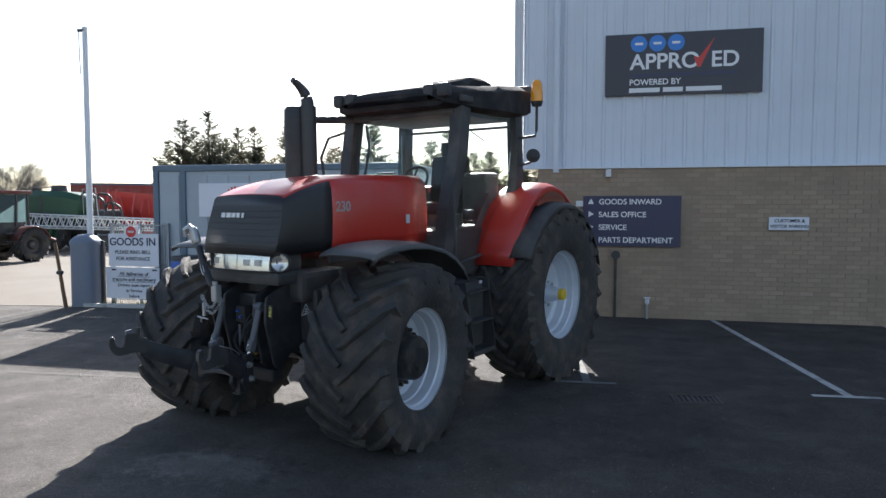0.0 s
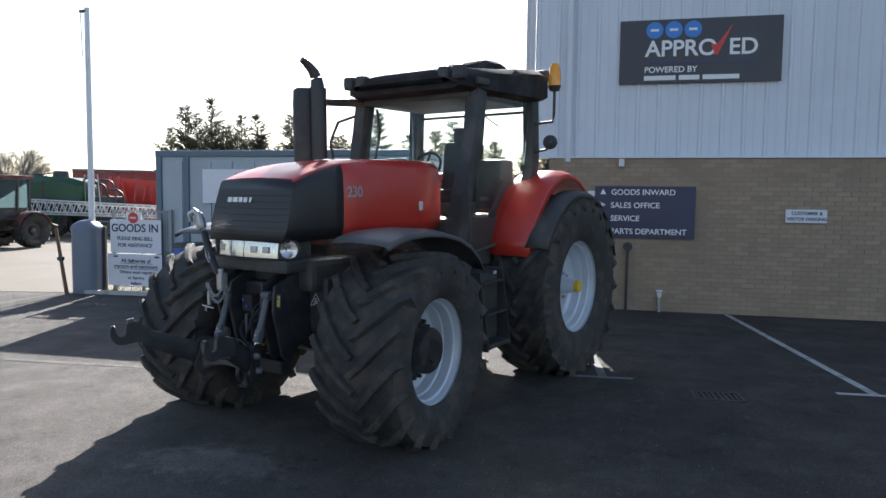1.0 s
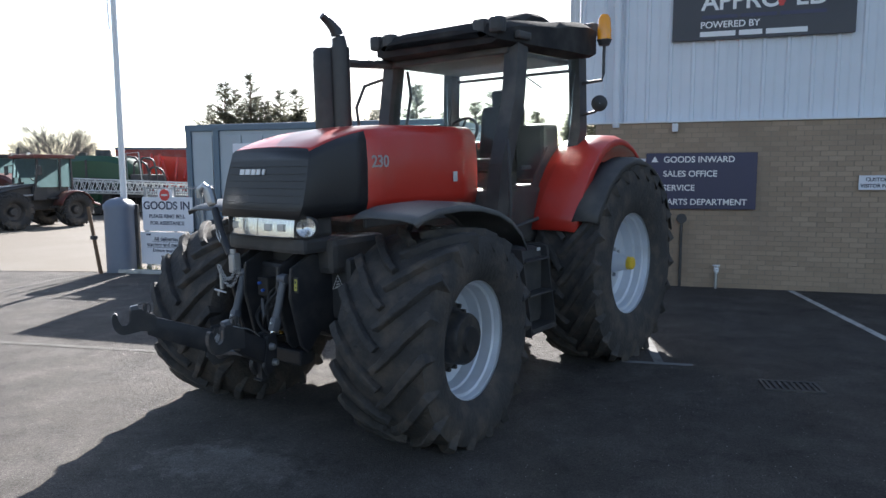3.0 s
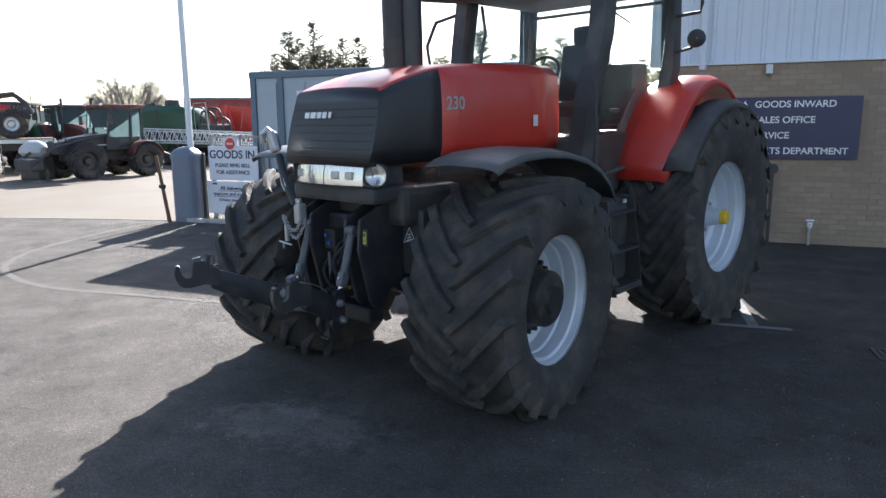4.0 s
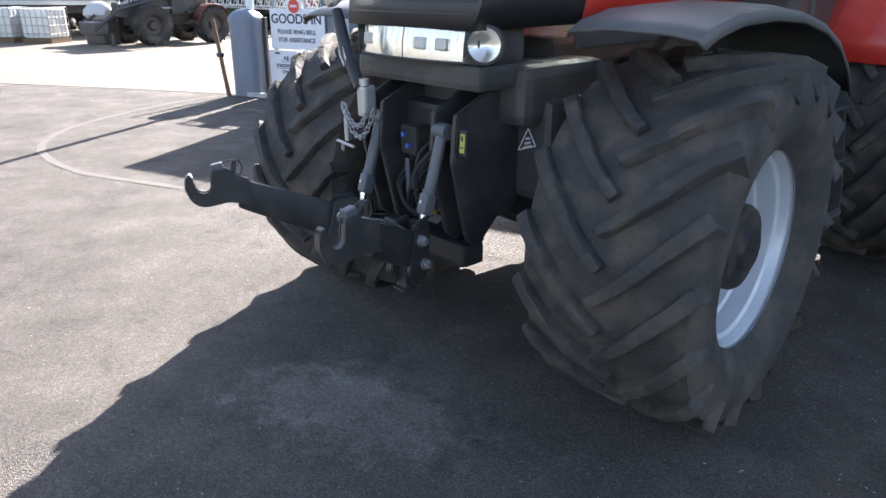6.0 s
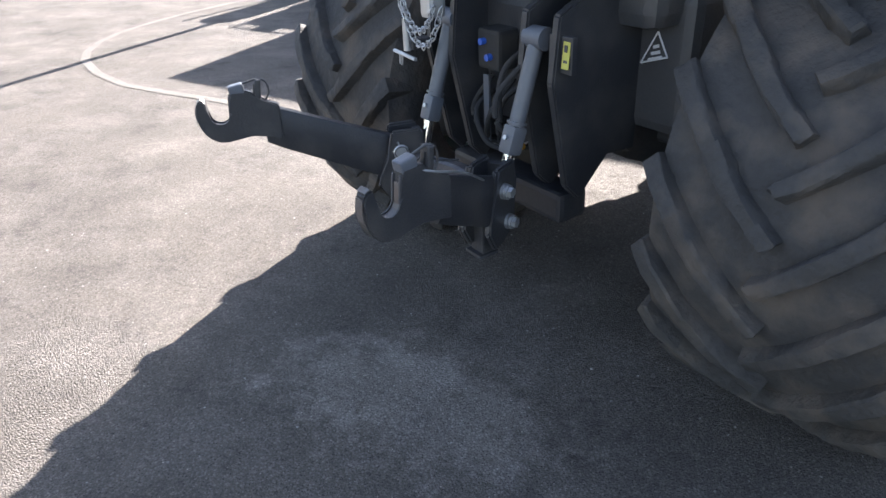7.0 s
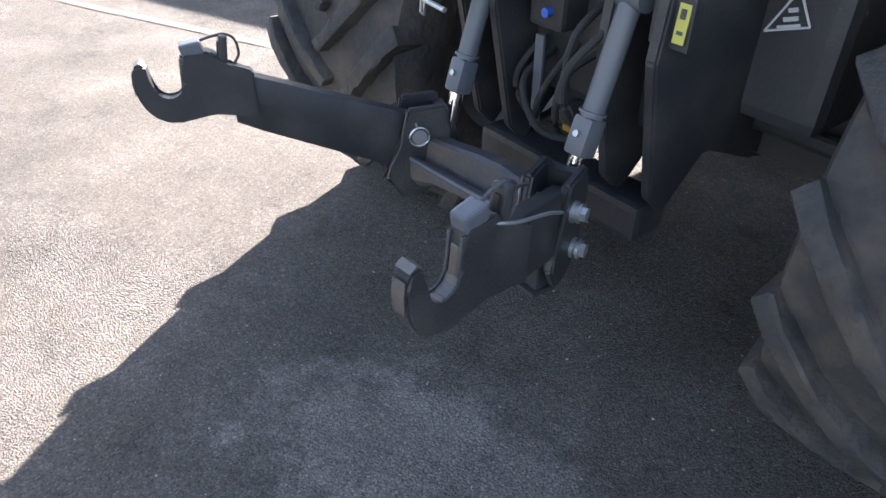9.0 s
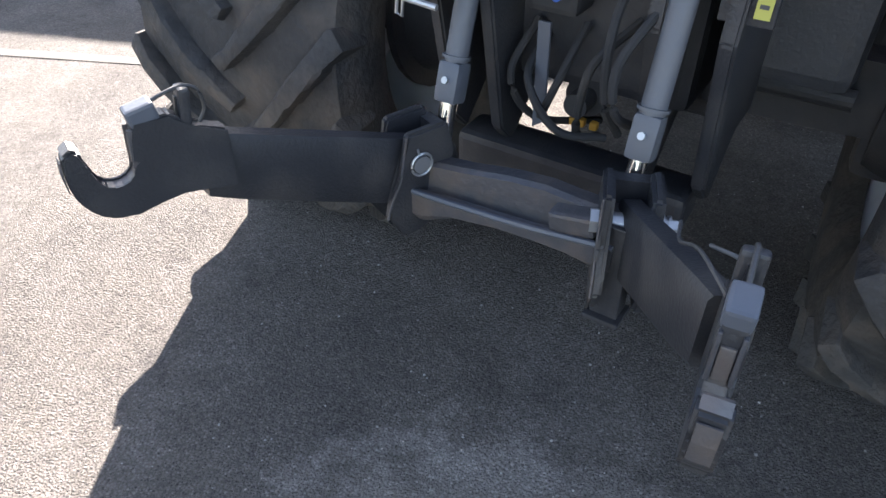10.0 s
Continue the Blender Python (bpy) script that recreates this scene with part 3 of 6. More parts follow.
small = thing("wall_light", pose(0.58, WALL_Y - 0.05, 2.42), "small pale bulkhead light high on the brick wall", "light")
part("body", box(B(), (0, 0, 0.06), (0.09, 0.08, 0.13), bevel=0.015), M_TRIM, small)
part("lens", box(B(), (0, -0.02, -0.03), (0.07, 0.07, 0.06), bevel=0.02), M_CLEAR, small, smooth=True)
plate = thing("junction_box", pose(0.10, WALL_Y - 0.02, 1.96), "small white junction box beside the direction sign", "junction box")
part("box", box(B(), (0, 0, 0), (0.12, 0.06, 0.10), bevel=0.01), M_TRIM, plate)
vent = thing("gas_vent", pose(0.72, WALL_Y - 0.04, 0.0), "dark conduit with a round cap on the brick wall", "conduit")
part("pipe", rod(B(), (0, 0, 0.0), (0, 0, 1.06), 0.022), M_IRON, vent, smooth=True)
part("cap", rod(B(), (0, 0.02, 1.08), (0, -0.05, 1.08), 0.075, seg=20), M_IRON, vent, smooth=True)
tap = thing("outside_tap", pose(1.25, WALL_Y - 0.08, 0.0), "pale outside tap on a short standpipe", "tap")
part("standpipe", rod(B(), (0, 0, 0), (0, 0, 0.26), 0.022), M_STEEL, tap, smooth=True)
part("body", box(B(), (0, -0.02, 0.3), (0.07, 0.1, 0.08), bevel=0.015), M_TRIM, tap)
part("spout", tube(B(), [(0, -0.06, 0.3), (0, -0.1, 0.29), (0, -0.11, 0.25)], 0.016), M_TRIM, tap, smooth=True)
part("handle", box(B(), (0, -0.02, 0.36), (0.11, 0.03, 0.025), bevel=0.01), M_TRIM, tap)

# ---- the large tractor ----
# Its own axes: x ahead, y to its left, z up; the origin on the ground under the rear axle.
TRACTOR = Matrix.Translation((-1.017, 7.7944, 0.112)) @ Matrix.Rotation(radians(-111.785), 4, "Z") @ Matrix.Rotation(radians(1.45), 4, "Y") @ Matrix.Diagonal((0.9486, 0.9486, 0.9486, 1))
tractor = thing("tractor", TRACTOR, "large red tractor with black grille and front linkage parked on asphalt", "tractor")


def tyre_base(R, w, rim, lug_h):
    """The tyre's bare profile, and the radius of its tread at a distance y from the middle."""
    rb, h = R - lug_h, w / 2
    prof = [(rim - 0.005, -h * 0.80), (rim + 0.03, -h * 0.90), (rim + (rb - rim) * 0.35, -h * 1.0), (rim + (rb - rim) * 0.62, -h * 1.02), (rb - 0.075, -h * 0.99),
            (rb - 0.024, -h * 0.94), (rb - 0.008, -h * 0.6), (rb, 0)]
    prof += [(r, -y) for r, y in prof[-2::-1]]

    def base_r(y):
        a = abs(y) / h
        return rb - 0.008 * (a / 0.6) if a < 0.6 else rb - 0.008 - 0.016 * (a - 0.6) / 0.34

    return prof, base_r


def lug_rings(R, w, base_r, lug_h, side, t0, sweep, lug_w, seed, steps=7):
    """One chevron lug as rings from the middle of the tread over the shoulder."""
    h = w / 2
    rings = []
    for k in range(steps + 1):
        a = k / steps
        y = side * h * (-0.04 + 1.04 * a)
        t = t0 + sweep * (0.25 * a + 0.75 * a ** 1.25)
        r0, r1 = base_r(y) - 0.012, min(R, base_r(y) + lug_h + 0.006)
        if k == steps:
            r0, r1 = R - lug_h - 0.13, R - 0.035
        wb, wt = lug_w * (1.25 + 0.10 * a), lug_w * (0.80 + 0.38 * a)
        j = 1 + 0.05 * math.sin(7 * seed + 3 * k)
        c = [(r0, -wb / 2), (r1, -wt / 2 * j), (r1, wt / 2 * j), (r0, wb / 2)]
        rings.append([(r * math.cos(t + d * 0.62 / r), y - side * d * 0.55, r * math.sin(t + d * 0.62 / r)) for r, d in c])
    return rings


def press_flat(bm, hub_z):
    low = -hub_z + 0.003
    for v in bm.verts:
        if v.co.z < low:
            v.co.y *= 1 + 0.4 * (low - v.co.z)
            v.co.z = low
    return bm


def tyre(parent, name, at, R, w, rim, hub_z, lugs, phase, lug_w, lug_h=0.046, sweep=0.52):
    """A near tyre: the carcass, and each lug of its tread as a piece."""
    prof, base_r = tyre_base(R, w, rim, lug_h)
    carcass = part(name, press_flat(spin(B(), prof, seg=72), hub_z), M_RUBBER, parent, "dusty black lugged farm tyre", smooth=True, at=at)
    for side in (-1, 1):
        for i in range(lugs):
            bm = loft(B(), lug_rings(R, w, base_r, lug_h, side, phase + 2 * math.pi * (i + (0.5 if side > 0 else 0.0)) / lugs, sweep, lug_w, i))
            bmesh.ops.bevel(bm, geom=list(bm.edges), offset=0.006, segments=1, affect="EDGES")
            rng = random.Random(i * 2 + side)
            for v in bm.verts:
                v.co += Vector((rng.uniform(-1, 1), rng.uniform(-1, 1), rng.uniform(-1, 1))) * 0.0035
            part("lug", press_flat(bm, hub_z), M_RUBBER, carcass, smooth=True)
    return carcass


def wheel(parent, x, y, z, R, w, rim, lugs, out, front, phase, clear, steer=0.0):
    """One wheel of the tractor: the rim carries the tyre, the hub and the bolts. out: +1 or -1, the side that its dish faces; clear: the hub's height over the ground."""
    h = w / 2
    at = pose(x, y, z, 0, 0, steer)
    bm = B()
    e = h * 0.80
    if front:
        prof = [(rim + 0.012, e + 0.004), (rim + 0.014, e - 0.012), (rim - 0.012, e - 0.022), (rim - 0.022, e - 0.06), (rim - 0.040, e - 0.07), (rim - 0.048, e - 0.15),
                (rim - 0.062, e - 0.16), (rim - 0.075, e - 0.24), (rim * 0.72, e - 0.265), (rim * 0.45, e - 0.235), (0.02, e - 0.235)]
    else:
        prof = [(rim + 0.012, e + 0.004), (rim + 0.014, e - 0.014), (rim - 0.014, e - 0.026), (rim - 0.026, e - 0.075), (rim - 0.050, e - 0.085), (rim - 0.058, e - 0.15),
                (rim - 0.085, e - 0.165), (rim - 0.10, e - 0.25), (rim * 0.70, e - 0.27), (rim * 0.42, e - 0.22), (0.02, e - 0.22)]
    spin(bm, [(r, out * v) for r, v in prof], seg=64)
    back = [(rim - 0.0, out * (e - 0.02)), (rim - 0.02, out * (e - 0.1)), (rim - 0.05, out * -e * 0.5), (rim + 0.012, out * -e)]
    spin(bm, back, seg=48)
    wh = part("front_wheel" if front else "rear_wheel", bm, M_RIM, parent, "silver-painted dished steel wheel", smooth=True, at=at)
    tyre(parent, "front_tyre" if front else "rear_tyre", at, R, w, rim, clear, lugs, phase, 0.062 if front else 0.07)
    bm = B()
    if front:
        f0 = e - 0.235
        hub = [(0.235, f0 - 0.02), (0.235, f0 + 0.03), (0.215, f0 + 0.04), (0.195, f0 + 0.05), (0.185, f0 + 0.17), (0.17, f0 + 0.19), (0.10, f0 + 0.195), (0.09, f0 + 0.22), (0.005, f0 + 0.222)]
        spin(bm, [(r, out * v) for r, v in hub], seg=32)
        part("hub", bm, M_HUB, wh, "black planetary hub", smooth=True)
        for k in range(18):
            a = k * math.pi / 9
            part("nut", rod(B(), (0.236 * math.cos(a), out * (f0 - 0.01), 0.236 * math.sin(a)), (0.236 * math.cos(a), out * (f0 + 0.055), 0.236 * math.sin(a)), 0.018, seg=6), M_HUB, wh)
    else:
        f0 = e - 0.22
        spin(bm, [(r, out * v) for r, v in [(0.16, f0 - 0.02), (0.16, f0 + 0.02), (0.11, f0 + 0.03), (0.075, f0 + 0.15), (0.07, f0 + 0.19)]], seg=28)
        part("hub", bm, M_RIM, wh, "silver axle flange", smooth=True)
        bm = B()
        spin(bm, [(r, out * v) for r, v in [(0.066, f0 + 0.13), (0.066, f0 + 0.235), (0.055, f0 + 0.245), (0.003, f0 + 0.247)]], seg=24)
        part("hub_cap", bm, M_YELLOW, wh, "yellow axle end cap", smooth=True)
        for k in range(8):
            a = k * math.pi / 4
            part("nut", rod(B(), (0.135 * math.cos(a), out * f0, 0.135 * math.sin(a)), (0.135 * math.cos(a), out * (f0 + 0.05), 0.135 * math.sin(a)), 0.018, seg=6), M_STEEL, wh)
    return wh


FX, FY, FZ = 2.950, 0.972, 0.679
RX, RY, RZ = 0.085, 0.978, 0.855
STEER = 5.75                                       # the front wheels are turned a little to the left
wheel(tractor, FX - 0.020, FY + 0.018, FZ, 0.800, 0.745, 0.428, 18, 1, True, 0.10, 0.722, STEER)
wheel(tractor, FX + 0.120, -FY - 0.075, FZ, 0.800, 0.745, 0.428, 18, -1, True, 0.22, 0.722, STEER)
wheel(tractor, RX, RY, RZ, 1.03, 0.68, 0.519, 22, 1, False, 0.05, 0.970)
wheel(tractor, RX, -RY, RZ, 1.03, 0.68, 0.519, 22, -1, False, 0.15, 0.970)

# chassis
bm = B()
box(bm, (2.35, 0, 1.10), (1.5, 0.56, 0.80), bevel=0.04)
box(bm, (2.2, 0.33, 1.2), (0.7, 0.12, 0.35), bevel=0.03)
box(bm, (2.2, -0.33, 1.2), (0.7, 0.12, 0.35), bevel=0.03)
box(bm, (2.2, 0, 0.62), (1.1, 0.40, 0.34), bevel=0.05)
part("engine", bm, M_IRON, tractor, "dark dusty engine block")
bm = B()
box(bm, (0.65, 0, 0.92), (2.1, 0.52, 0.62), bevel=0.05)
rod(bm, (RX, -0.75, RZ), (RX, 0.75, RZ), 0.15, seg=20)
part("transmission", bm, M_IRON, tractor, "dark gearbox and rear axle housing")
bm = B()
loft(bm, [[(FX + a * sx, y, FZ + b * sz) for a, b in ((-1, -1), (1, -1), (1, 1), (-1, 1))] for y, sx, sz in
          ((-0.70, 0.09, 0.10), (-0.45, 0.10, 0.11), (-0.2, 0.12, 0.10), (0.2, 0.12, 0.10), (0.45, 0.10, 0.11), (0.70, 0.09, 0.10))])
rod(bm, (FX + 0.16, -0.55, FZ + 0.02), (FX + 0.16, 0.55, FZ + 0.02), 0.028)
part("front_axle", bm, M_IRON, tractor, "black front axle beam")
support = part("front_support", slab(B(), [(2.77, 0.52), (3.02, 0.53), (3.30, 0.65), (3.39, 0.71), (3.39, 1.28), (2.77, 1.28)], lambda u, v: (u, -0.28, v), lambda u, v: (u, 0.28, v), bevel=0.03), M_IRON, tractor, "black front chassis casting")
part("axle_housing", box(B(), (2.70, 0, 0.70), (0.5, 0.5, 0.4), bevel=0.04), M_IRON, support)
part("radiator_tray", box(B(), (3.20, 0, 1.28), (0.55, 0.98, 0.26), bevel=0.05), M_IRON, support)
for s in (1, -1):
    part("side_casting", box(B(), (3.22, s * 0.34, 1.03), (0.27, 0.40, 0.46), bevel=0.04), M_IRON, support)


# bonnet: one skin, cut into the red shell and the black grille
def bonnet_ring(x):
    """The bonnet's outline across, at the station x: from the left sill over the top to the right sill."""
    k = max(0.0, min(1.0, (x - 1.7) / 2.0))
    top = float(np.interp(x, [1.7, 2.2, 2.65, 2.95, 3.2, 3.4, 3.6, 3.72], [2.245, 2.243, 2.235, 2.215, 2.185, 2.15, 2.10, 2.055]))
    nose = max(0.0, (x - 3.62) / 0.10)
    ws = 0.462 - 0.012 * nose ** 2
    wt = 0.36 + 0.055 * k - 0.012 * nose ** 2
    sill = 1.56
    pts = [(ws - 0.02, sill), (ws + 0.004, sill + 0.10), (ws + 0.004, sill + (top - sill) * 0.55), (ws - 0.012, top - 0.10), (wt + 0.028, top - 0.034), (wt, top - 0.016), (wt * 0.5, top - 0.004), (0, top)]
    pts += [(-y, z) for y, z in pts[-2::-1]]
    lean = 0.27 * max(0.0, min(1.0, (x - 3.0) / 0.7))
    return [(x - lean * (z - sill), y, z) for y, z in pts]


stations = [1.68, 1.9, 2.15, 2.4, 2.65, 2.9, 3.08, 3.22, 3.34, 3.46, 3.56, 3.64, 3.70, 3.72]
rings = [bonnet_ring(x) for x in stations]
shell, grille = B(), B()
nseg = len(rings[0]) - 1
for i in range(len(rings) - 1):
    for j in range(nseg):
        dark = stations[i] >= 3.07 and (j < 4 or j >= nseg - 4)
        q = [rings[i][j], rings[i][j + 1], rings[i + 1][j + 1], rings[i + 1][j]]
        t = grille if dark else shell
        t.faces.new([t.verts.new(p) for p in q])
front = rings[-1]
for j in range(nseg // 2):
    q = [front[j], front[j + 1], front[nseg - j - 1], front[nseg - j]]
    if j == nseg // 2 - 1:
        q = [front[j], front[j + 1], front[j + 2]]
    grille.faces.new([grille.verts.new(p) for p in q])
for t in (shell, grille):
    bmesh.ops.remove_doubles(t, verts=t.verts, dist=0.0005)
bonnet = part("bonnet", shell, M_RED, tractor, "glossy red bonnet", smooth=True)
m = bonnet.modifiers.new("thickness", "SOLIDIFY")
m.thickness = 0.012
gr = part("grille", grille, M_GRILLE, tractor, "black wrap-round front grille", smooth=True)
m = gr.modifiers.new("thickness", "SOLIDIFY")
m.thickness = 0.012
for i in range(7):
    z = 1.62 + i * 0.05
    x = 3.7225 - 0.27 * (z - 1.56)
    part("slat", box(B(), (x, 0, z), (0.004, 0.84, 0.005), rot=(0, -15, 0)), M_GRILLE, gr)
bm = B()
for y0, y1 in ((-0.29, -0.235), (-0.225, -0.165), (-0.155, -0.105), (-0.095, -0.05), (-0.03, 0.0)):
    box(bm, (3.640, (y0 + y1) / 2, 1.882), (0.008, y1 - y0 - 0.006, 0.040), rot=(0, -15, 0))
part("name_bar", bm, M_LETTER, tractor, "white maker's mark drawn as plain bars")
lettering("230", 0.125, pose(3.03, 0.470, 1.90, 90, 0, 180), tractor, M_DECAL, name="model_number")
part("service_sticker", box(B(), (2.02, 0.478, 1.80), (0.055, 0.006, 0.085)), M_PALE, tractor, "small pale sticker")
bm = B()
box(bm, (2.45, 0.44, 1.50), (1.3, 0.03, 0.10), bevel=0.01)
box(bm, (2.45, -0.44, 1.50), (1.3, 0.03, 0.10), bevel=0.01)
part("side_skirt", bm, M_BLACK, tractor, "black lower bonnet skirt")

# headlights below the grille
def lamp_strip(y0, y1):
    bm = B()
    rings = []
    for y in np.linspace(y0, y1, 7):
        x = 3.735 - 0.10 * (abs(y) / 0.46) ** 3
        rings.append([(x - 0.09, y, 1.425), (x, y, 1.43), (x - 0.004, y, 1.50), (x - 0.02, y, 1.575), (x - 0.09, y, 1.575)])
    return loft(bm, rings)


def strip_x(y):
    return 3.735 - 0.10 * (abs(y) / 0.46) ** 3


for y0, y1 in ((-0.462, -0.005), (0.005, 0.345)):
    hl = part("headlight", lamp_strip(y0, y1), M_LENS, tractor, "clear headlight with bright reflector", smooth=True)
    for k in np.linspace(0.08, 0.92, 9):
        yc = y0 + (y1 - y0) * k
        part("flute", box(B(), (strip_x(yc) - 0.010, yc, 1.515), (0.014, 0.007, 0.10), rot=(0, -6, 0), bevel=0.003), M_CLEAR, hl)
    for k in (0.33, 0.70) if y0 > 0 else (0.40,):
        yc = y0 + (y1 - y0) * k
        part("bulb_housing", box(B(), (strip_x(yc) - 0.004, yc, 1.500), (0.016, 0.070, 0.050), rot=(0, -6, 0), bevel=0.008), M_STEEL, hl, "dull square bulb housing")
    part("rim", tube(B(), [(strip_x(y) + 0.001, y, 1.432) for y in np.linspace(y0, y1, 9)], 0.006, 6), M_BLACK, hl, smooth=True)
for s in (1, -1):
    cl = part("corner_lamp", spin(B(), [(0.072, 0.0), (0.072, 0.05), (0.066, 0.056), (0.060, 0.05), (0.03, 0.02), (0.002, 0.014)], seg=28), M_LENS, tractor, "round corner work lamp", smooth=True,
              at=pose(3.615, s * 0.405, 1.505, 0, 0, -90 + s * 35))
    part("bezel", spin(B(), [(0.078, -0.01), (0.078, 0.055), (0.070, 0.058)], seg=28), M_BLACK, cl, smooth=True)
bm = B()
box(bm, (3.52, 0, 1.50), (0.28, 0.80, 0.17), bevel=0.03)
box(bm, (3.48, 0, 1.37), (0.40, 0.86, 0.11), bevel=0.03)
part("lamp_housing", bm, M_BLACK, tractor, "black headlight surround")


# front mudguards
def mudguard(side):
    bm = B()
    rings = []
    for x, z in ((3.50, 1.565), (3.42, 1.60), (3.25, 1.635), (3.0, 1.645), (2.75, 1.625), (2.52, 1.57), (2.34, 1.49), (2.20, 1.38), (2.12, 1.26)):
        n = Vector((x - FX, 0, z - FZ)).normalized()
        rings.append([(x + n.x * dr, side * y, z + n.z * dr) for y, dr in ((0.70, -0.035), (0.72, -0.005), (0.90, 0.012), (1.14, 0.006), (1.25, -0.014), (1.27, -0.05))])
    loft(bm, rings, cap=False, closed=False)
    return bm


for s in (1, -1):
    mg = part("front_mudguard", mudguard(s), M_FENDER, tractor, "dark grey plastic front mudguard", smooth=True)
    mm = mg.modifiers.new("thickness", "SOLIDIFY")
    mm.thickness, mm.offset = 0.012, 0
    part("stay", tube(B(), [(FX - 0.05, s * 0.55, FZ + 0.1), (FX - 0.05, s * 0.62, FZ + 0.6), (FX - 0.05, s * 0.8, FZ + 0.91)], 0.025), M_IRON, mg, smooth=True)


# rear mudguards: red inner panel, black outer lip
def rear_guard(side):
    bm = B()
    rings = []
    for a in np.linspace(radians(20), radians(125), 14):
        rr = 1.16 + 0.10 * max(0, math.sin(a)) ** 3
        row = []
        for y, dr in ((0.60, -0.05), (0.62, 0.02), (0.85, 0.04), (1.02, 0.03), (1.10, -0.005), (1.12, -0.06)):
            row.append((RX + (rr + dr) * math.cos(a) * 0.86, side * y, RZ + (rr + dr) * math.sin(a)))
        rings.append(row)
    loft(bm, rings, cap=False, closed=False)
    return bm


def guard_lip(side):
    bm = B()
    rings = []
    for a in np.linspace(radians(28), radians(165), 18):
        row = []
        for y, dr in ((1.06, 0.0), (1.10, 0.025), (1.25, 0.02), (1.30, -0.01), (1.31, -0.05)):
            row.append((RX + (1.05 + dr) * math.cos(a), side * y, RZ + (1.05 + dr) * math.sin(a)))
        rings.append(row)
    loft(bm, rings, cap=False, closed=False)
    return bm


for s in (1, -1):
    rg = part("rear_mudguard", rear_guard(s), M_RED, tractor, "red steel rear mudguard", smooth=True)
    mm = rg.modifiers.new("thickness", "SOLIDIFY")
    mm.thickness, mm.offset = 0.02, 0
    lip = part("guard_lip", guard_lip(s), M_BLACK, rg, "black rubber edge of the mudguard", smooth=True)
    mm = lip.modifiers.new("thickness", "SOLIDIFY")
    mm.thickness, mm.offset = 0.015, 0
    part("inner_panel", slab(B(), [(RX + 1.0, 1.15), (RX + 0.98, 1.6), (RX + 0.6, 2.05), (RX - 0.3, 2.05), (RX - 0.5, 1.6), (RX - 0.4, 1.15)],
                             lambda u, v: (u, s * 0.60, v), lambda u, v: (u, s * 0.62, v)), M_BLACK, rg)

# cab
CF, CR, CY = 1.53, 0.36, 0.78
cab = part("cab", box(B(), (1.0, 0, 1.42), (1.35, 1.30, 0.5), bevel=0.05), M_BLACK, tractor, "black tractor cab with glazed sides")


def post(pts, r=0.05):
    bm = B()
    rings = []
    for p in pts:
        x, y, z = p
        rings.append([(x - r, y - r * 0.8, z), (x + r, y - r * 0.8, z), (x + r, y + r * 0.8, z), (x - r, y + r * 0.8, z)])
    return loft(bm, rings)


for s in (1, -1):
    part("pillar", post([(CF + 0.10, s * 0.62, 1.35), (CF + 0.09, s * 0.68, 1.9), (CF - 0.04, s * 0.73, 2.45), (CF - 0.12, s * 0.72, 2.94)], 0.085), M_BLACK, cab)
    part("pillar", post([(CR + 0.12, s * 0.72, 1.6), (CR + 0.03, s * 0.80, 2.2), (CR + 0.02, s * CY, 2.94)], 0.075), M_BLACK, cab)
    def pane(u, v, out):
        return (u, s * (0.725 + out + 0.05 * (v - 1.3) - 0.07 * (u - CR) / (CF - CR)), v)

    gl = part("door_glass", slab(B(), [(CR + 0.16, 1.95), (CR + 0.35, 1.45), (CF + 0.03, 1.30), (CF + 0.02, 1.9), (CF - 0.12, 2.45), (CF - 0.19, 2.88), (CR + 0.09, 2.88)],
                                lambda u, v: pane(u, v, 0.0), lambda u, v: pane(u, v, 0.006)), M_GLASS, cab, "large clear side window")
    gl.visible_shadow = False
    part("door_frame", tube(B(), [(CR + 0.13, s * 0.77, 1.95), (CR + 0.33, s * 0.73, 1.42), (CF + 0.05, s * 0.645, 1.28), (CF + 0.04, s * 0.70, 1.9), (CF - 0.10, s * 0.735, 2.45), (CF - 0.17, s * 0.74, 2.88)], 0.022), M_BLACK, cab, smooth=True)
    part("door_handle", box(B(), (CF - 0.12, s * 0.80, 1.86), (0.16, 0.04, 0.035), bevel=0.01), M_BLACK, cab)
    part("grab_rail", tube(B(), [(CF - 0.24, s * 0.66, 2.84), (CF - 0.24, s * 0.62, 2.6), (CF - 0.12, s * 0.66, 2.0), (CF, s * 0.66, 1.7)], 0.016), M_BLACK, cab, smooth=True)
ws = part("windscreen", slab(B(), [(-0.60, 1.75), (0.60, 1.75), (0.68, 2.42), (0.67, 2.90), (-0.67, 2.90), (-0.68, 2.42)],
                             lambda u, v: (CF + 0.12 - 0.20 * (v - 1.75), u, v), lambda u, v: (CF + 0.126 - 0.20 * (v - 1.75), u, v)), M_GLASS, cab, "clear front windscreen")
ws.visible_shadow = False
rw = part("rear_window", slab(B(), [(-0.68, 1.85), (0.68, 1.85), (0.72, 2.88), (-0.72, 2.88)], lambda u, v: (CR + 0.0, u, v), lambda u, v: (CR + 0.006, u, v)), M_GLASS, cab, "clear rear window")
rw.visible_shadow = False
part("rear_frame", tube(B(), [(CR, -0.70, 1.8), (CR, 0.70, 1.8)], 0.03), M_BLACK, cab, smooth=True)
bm = B()
rings = []
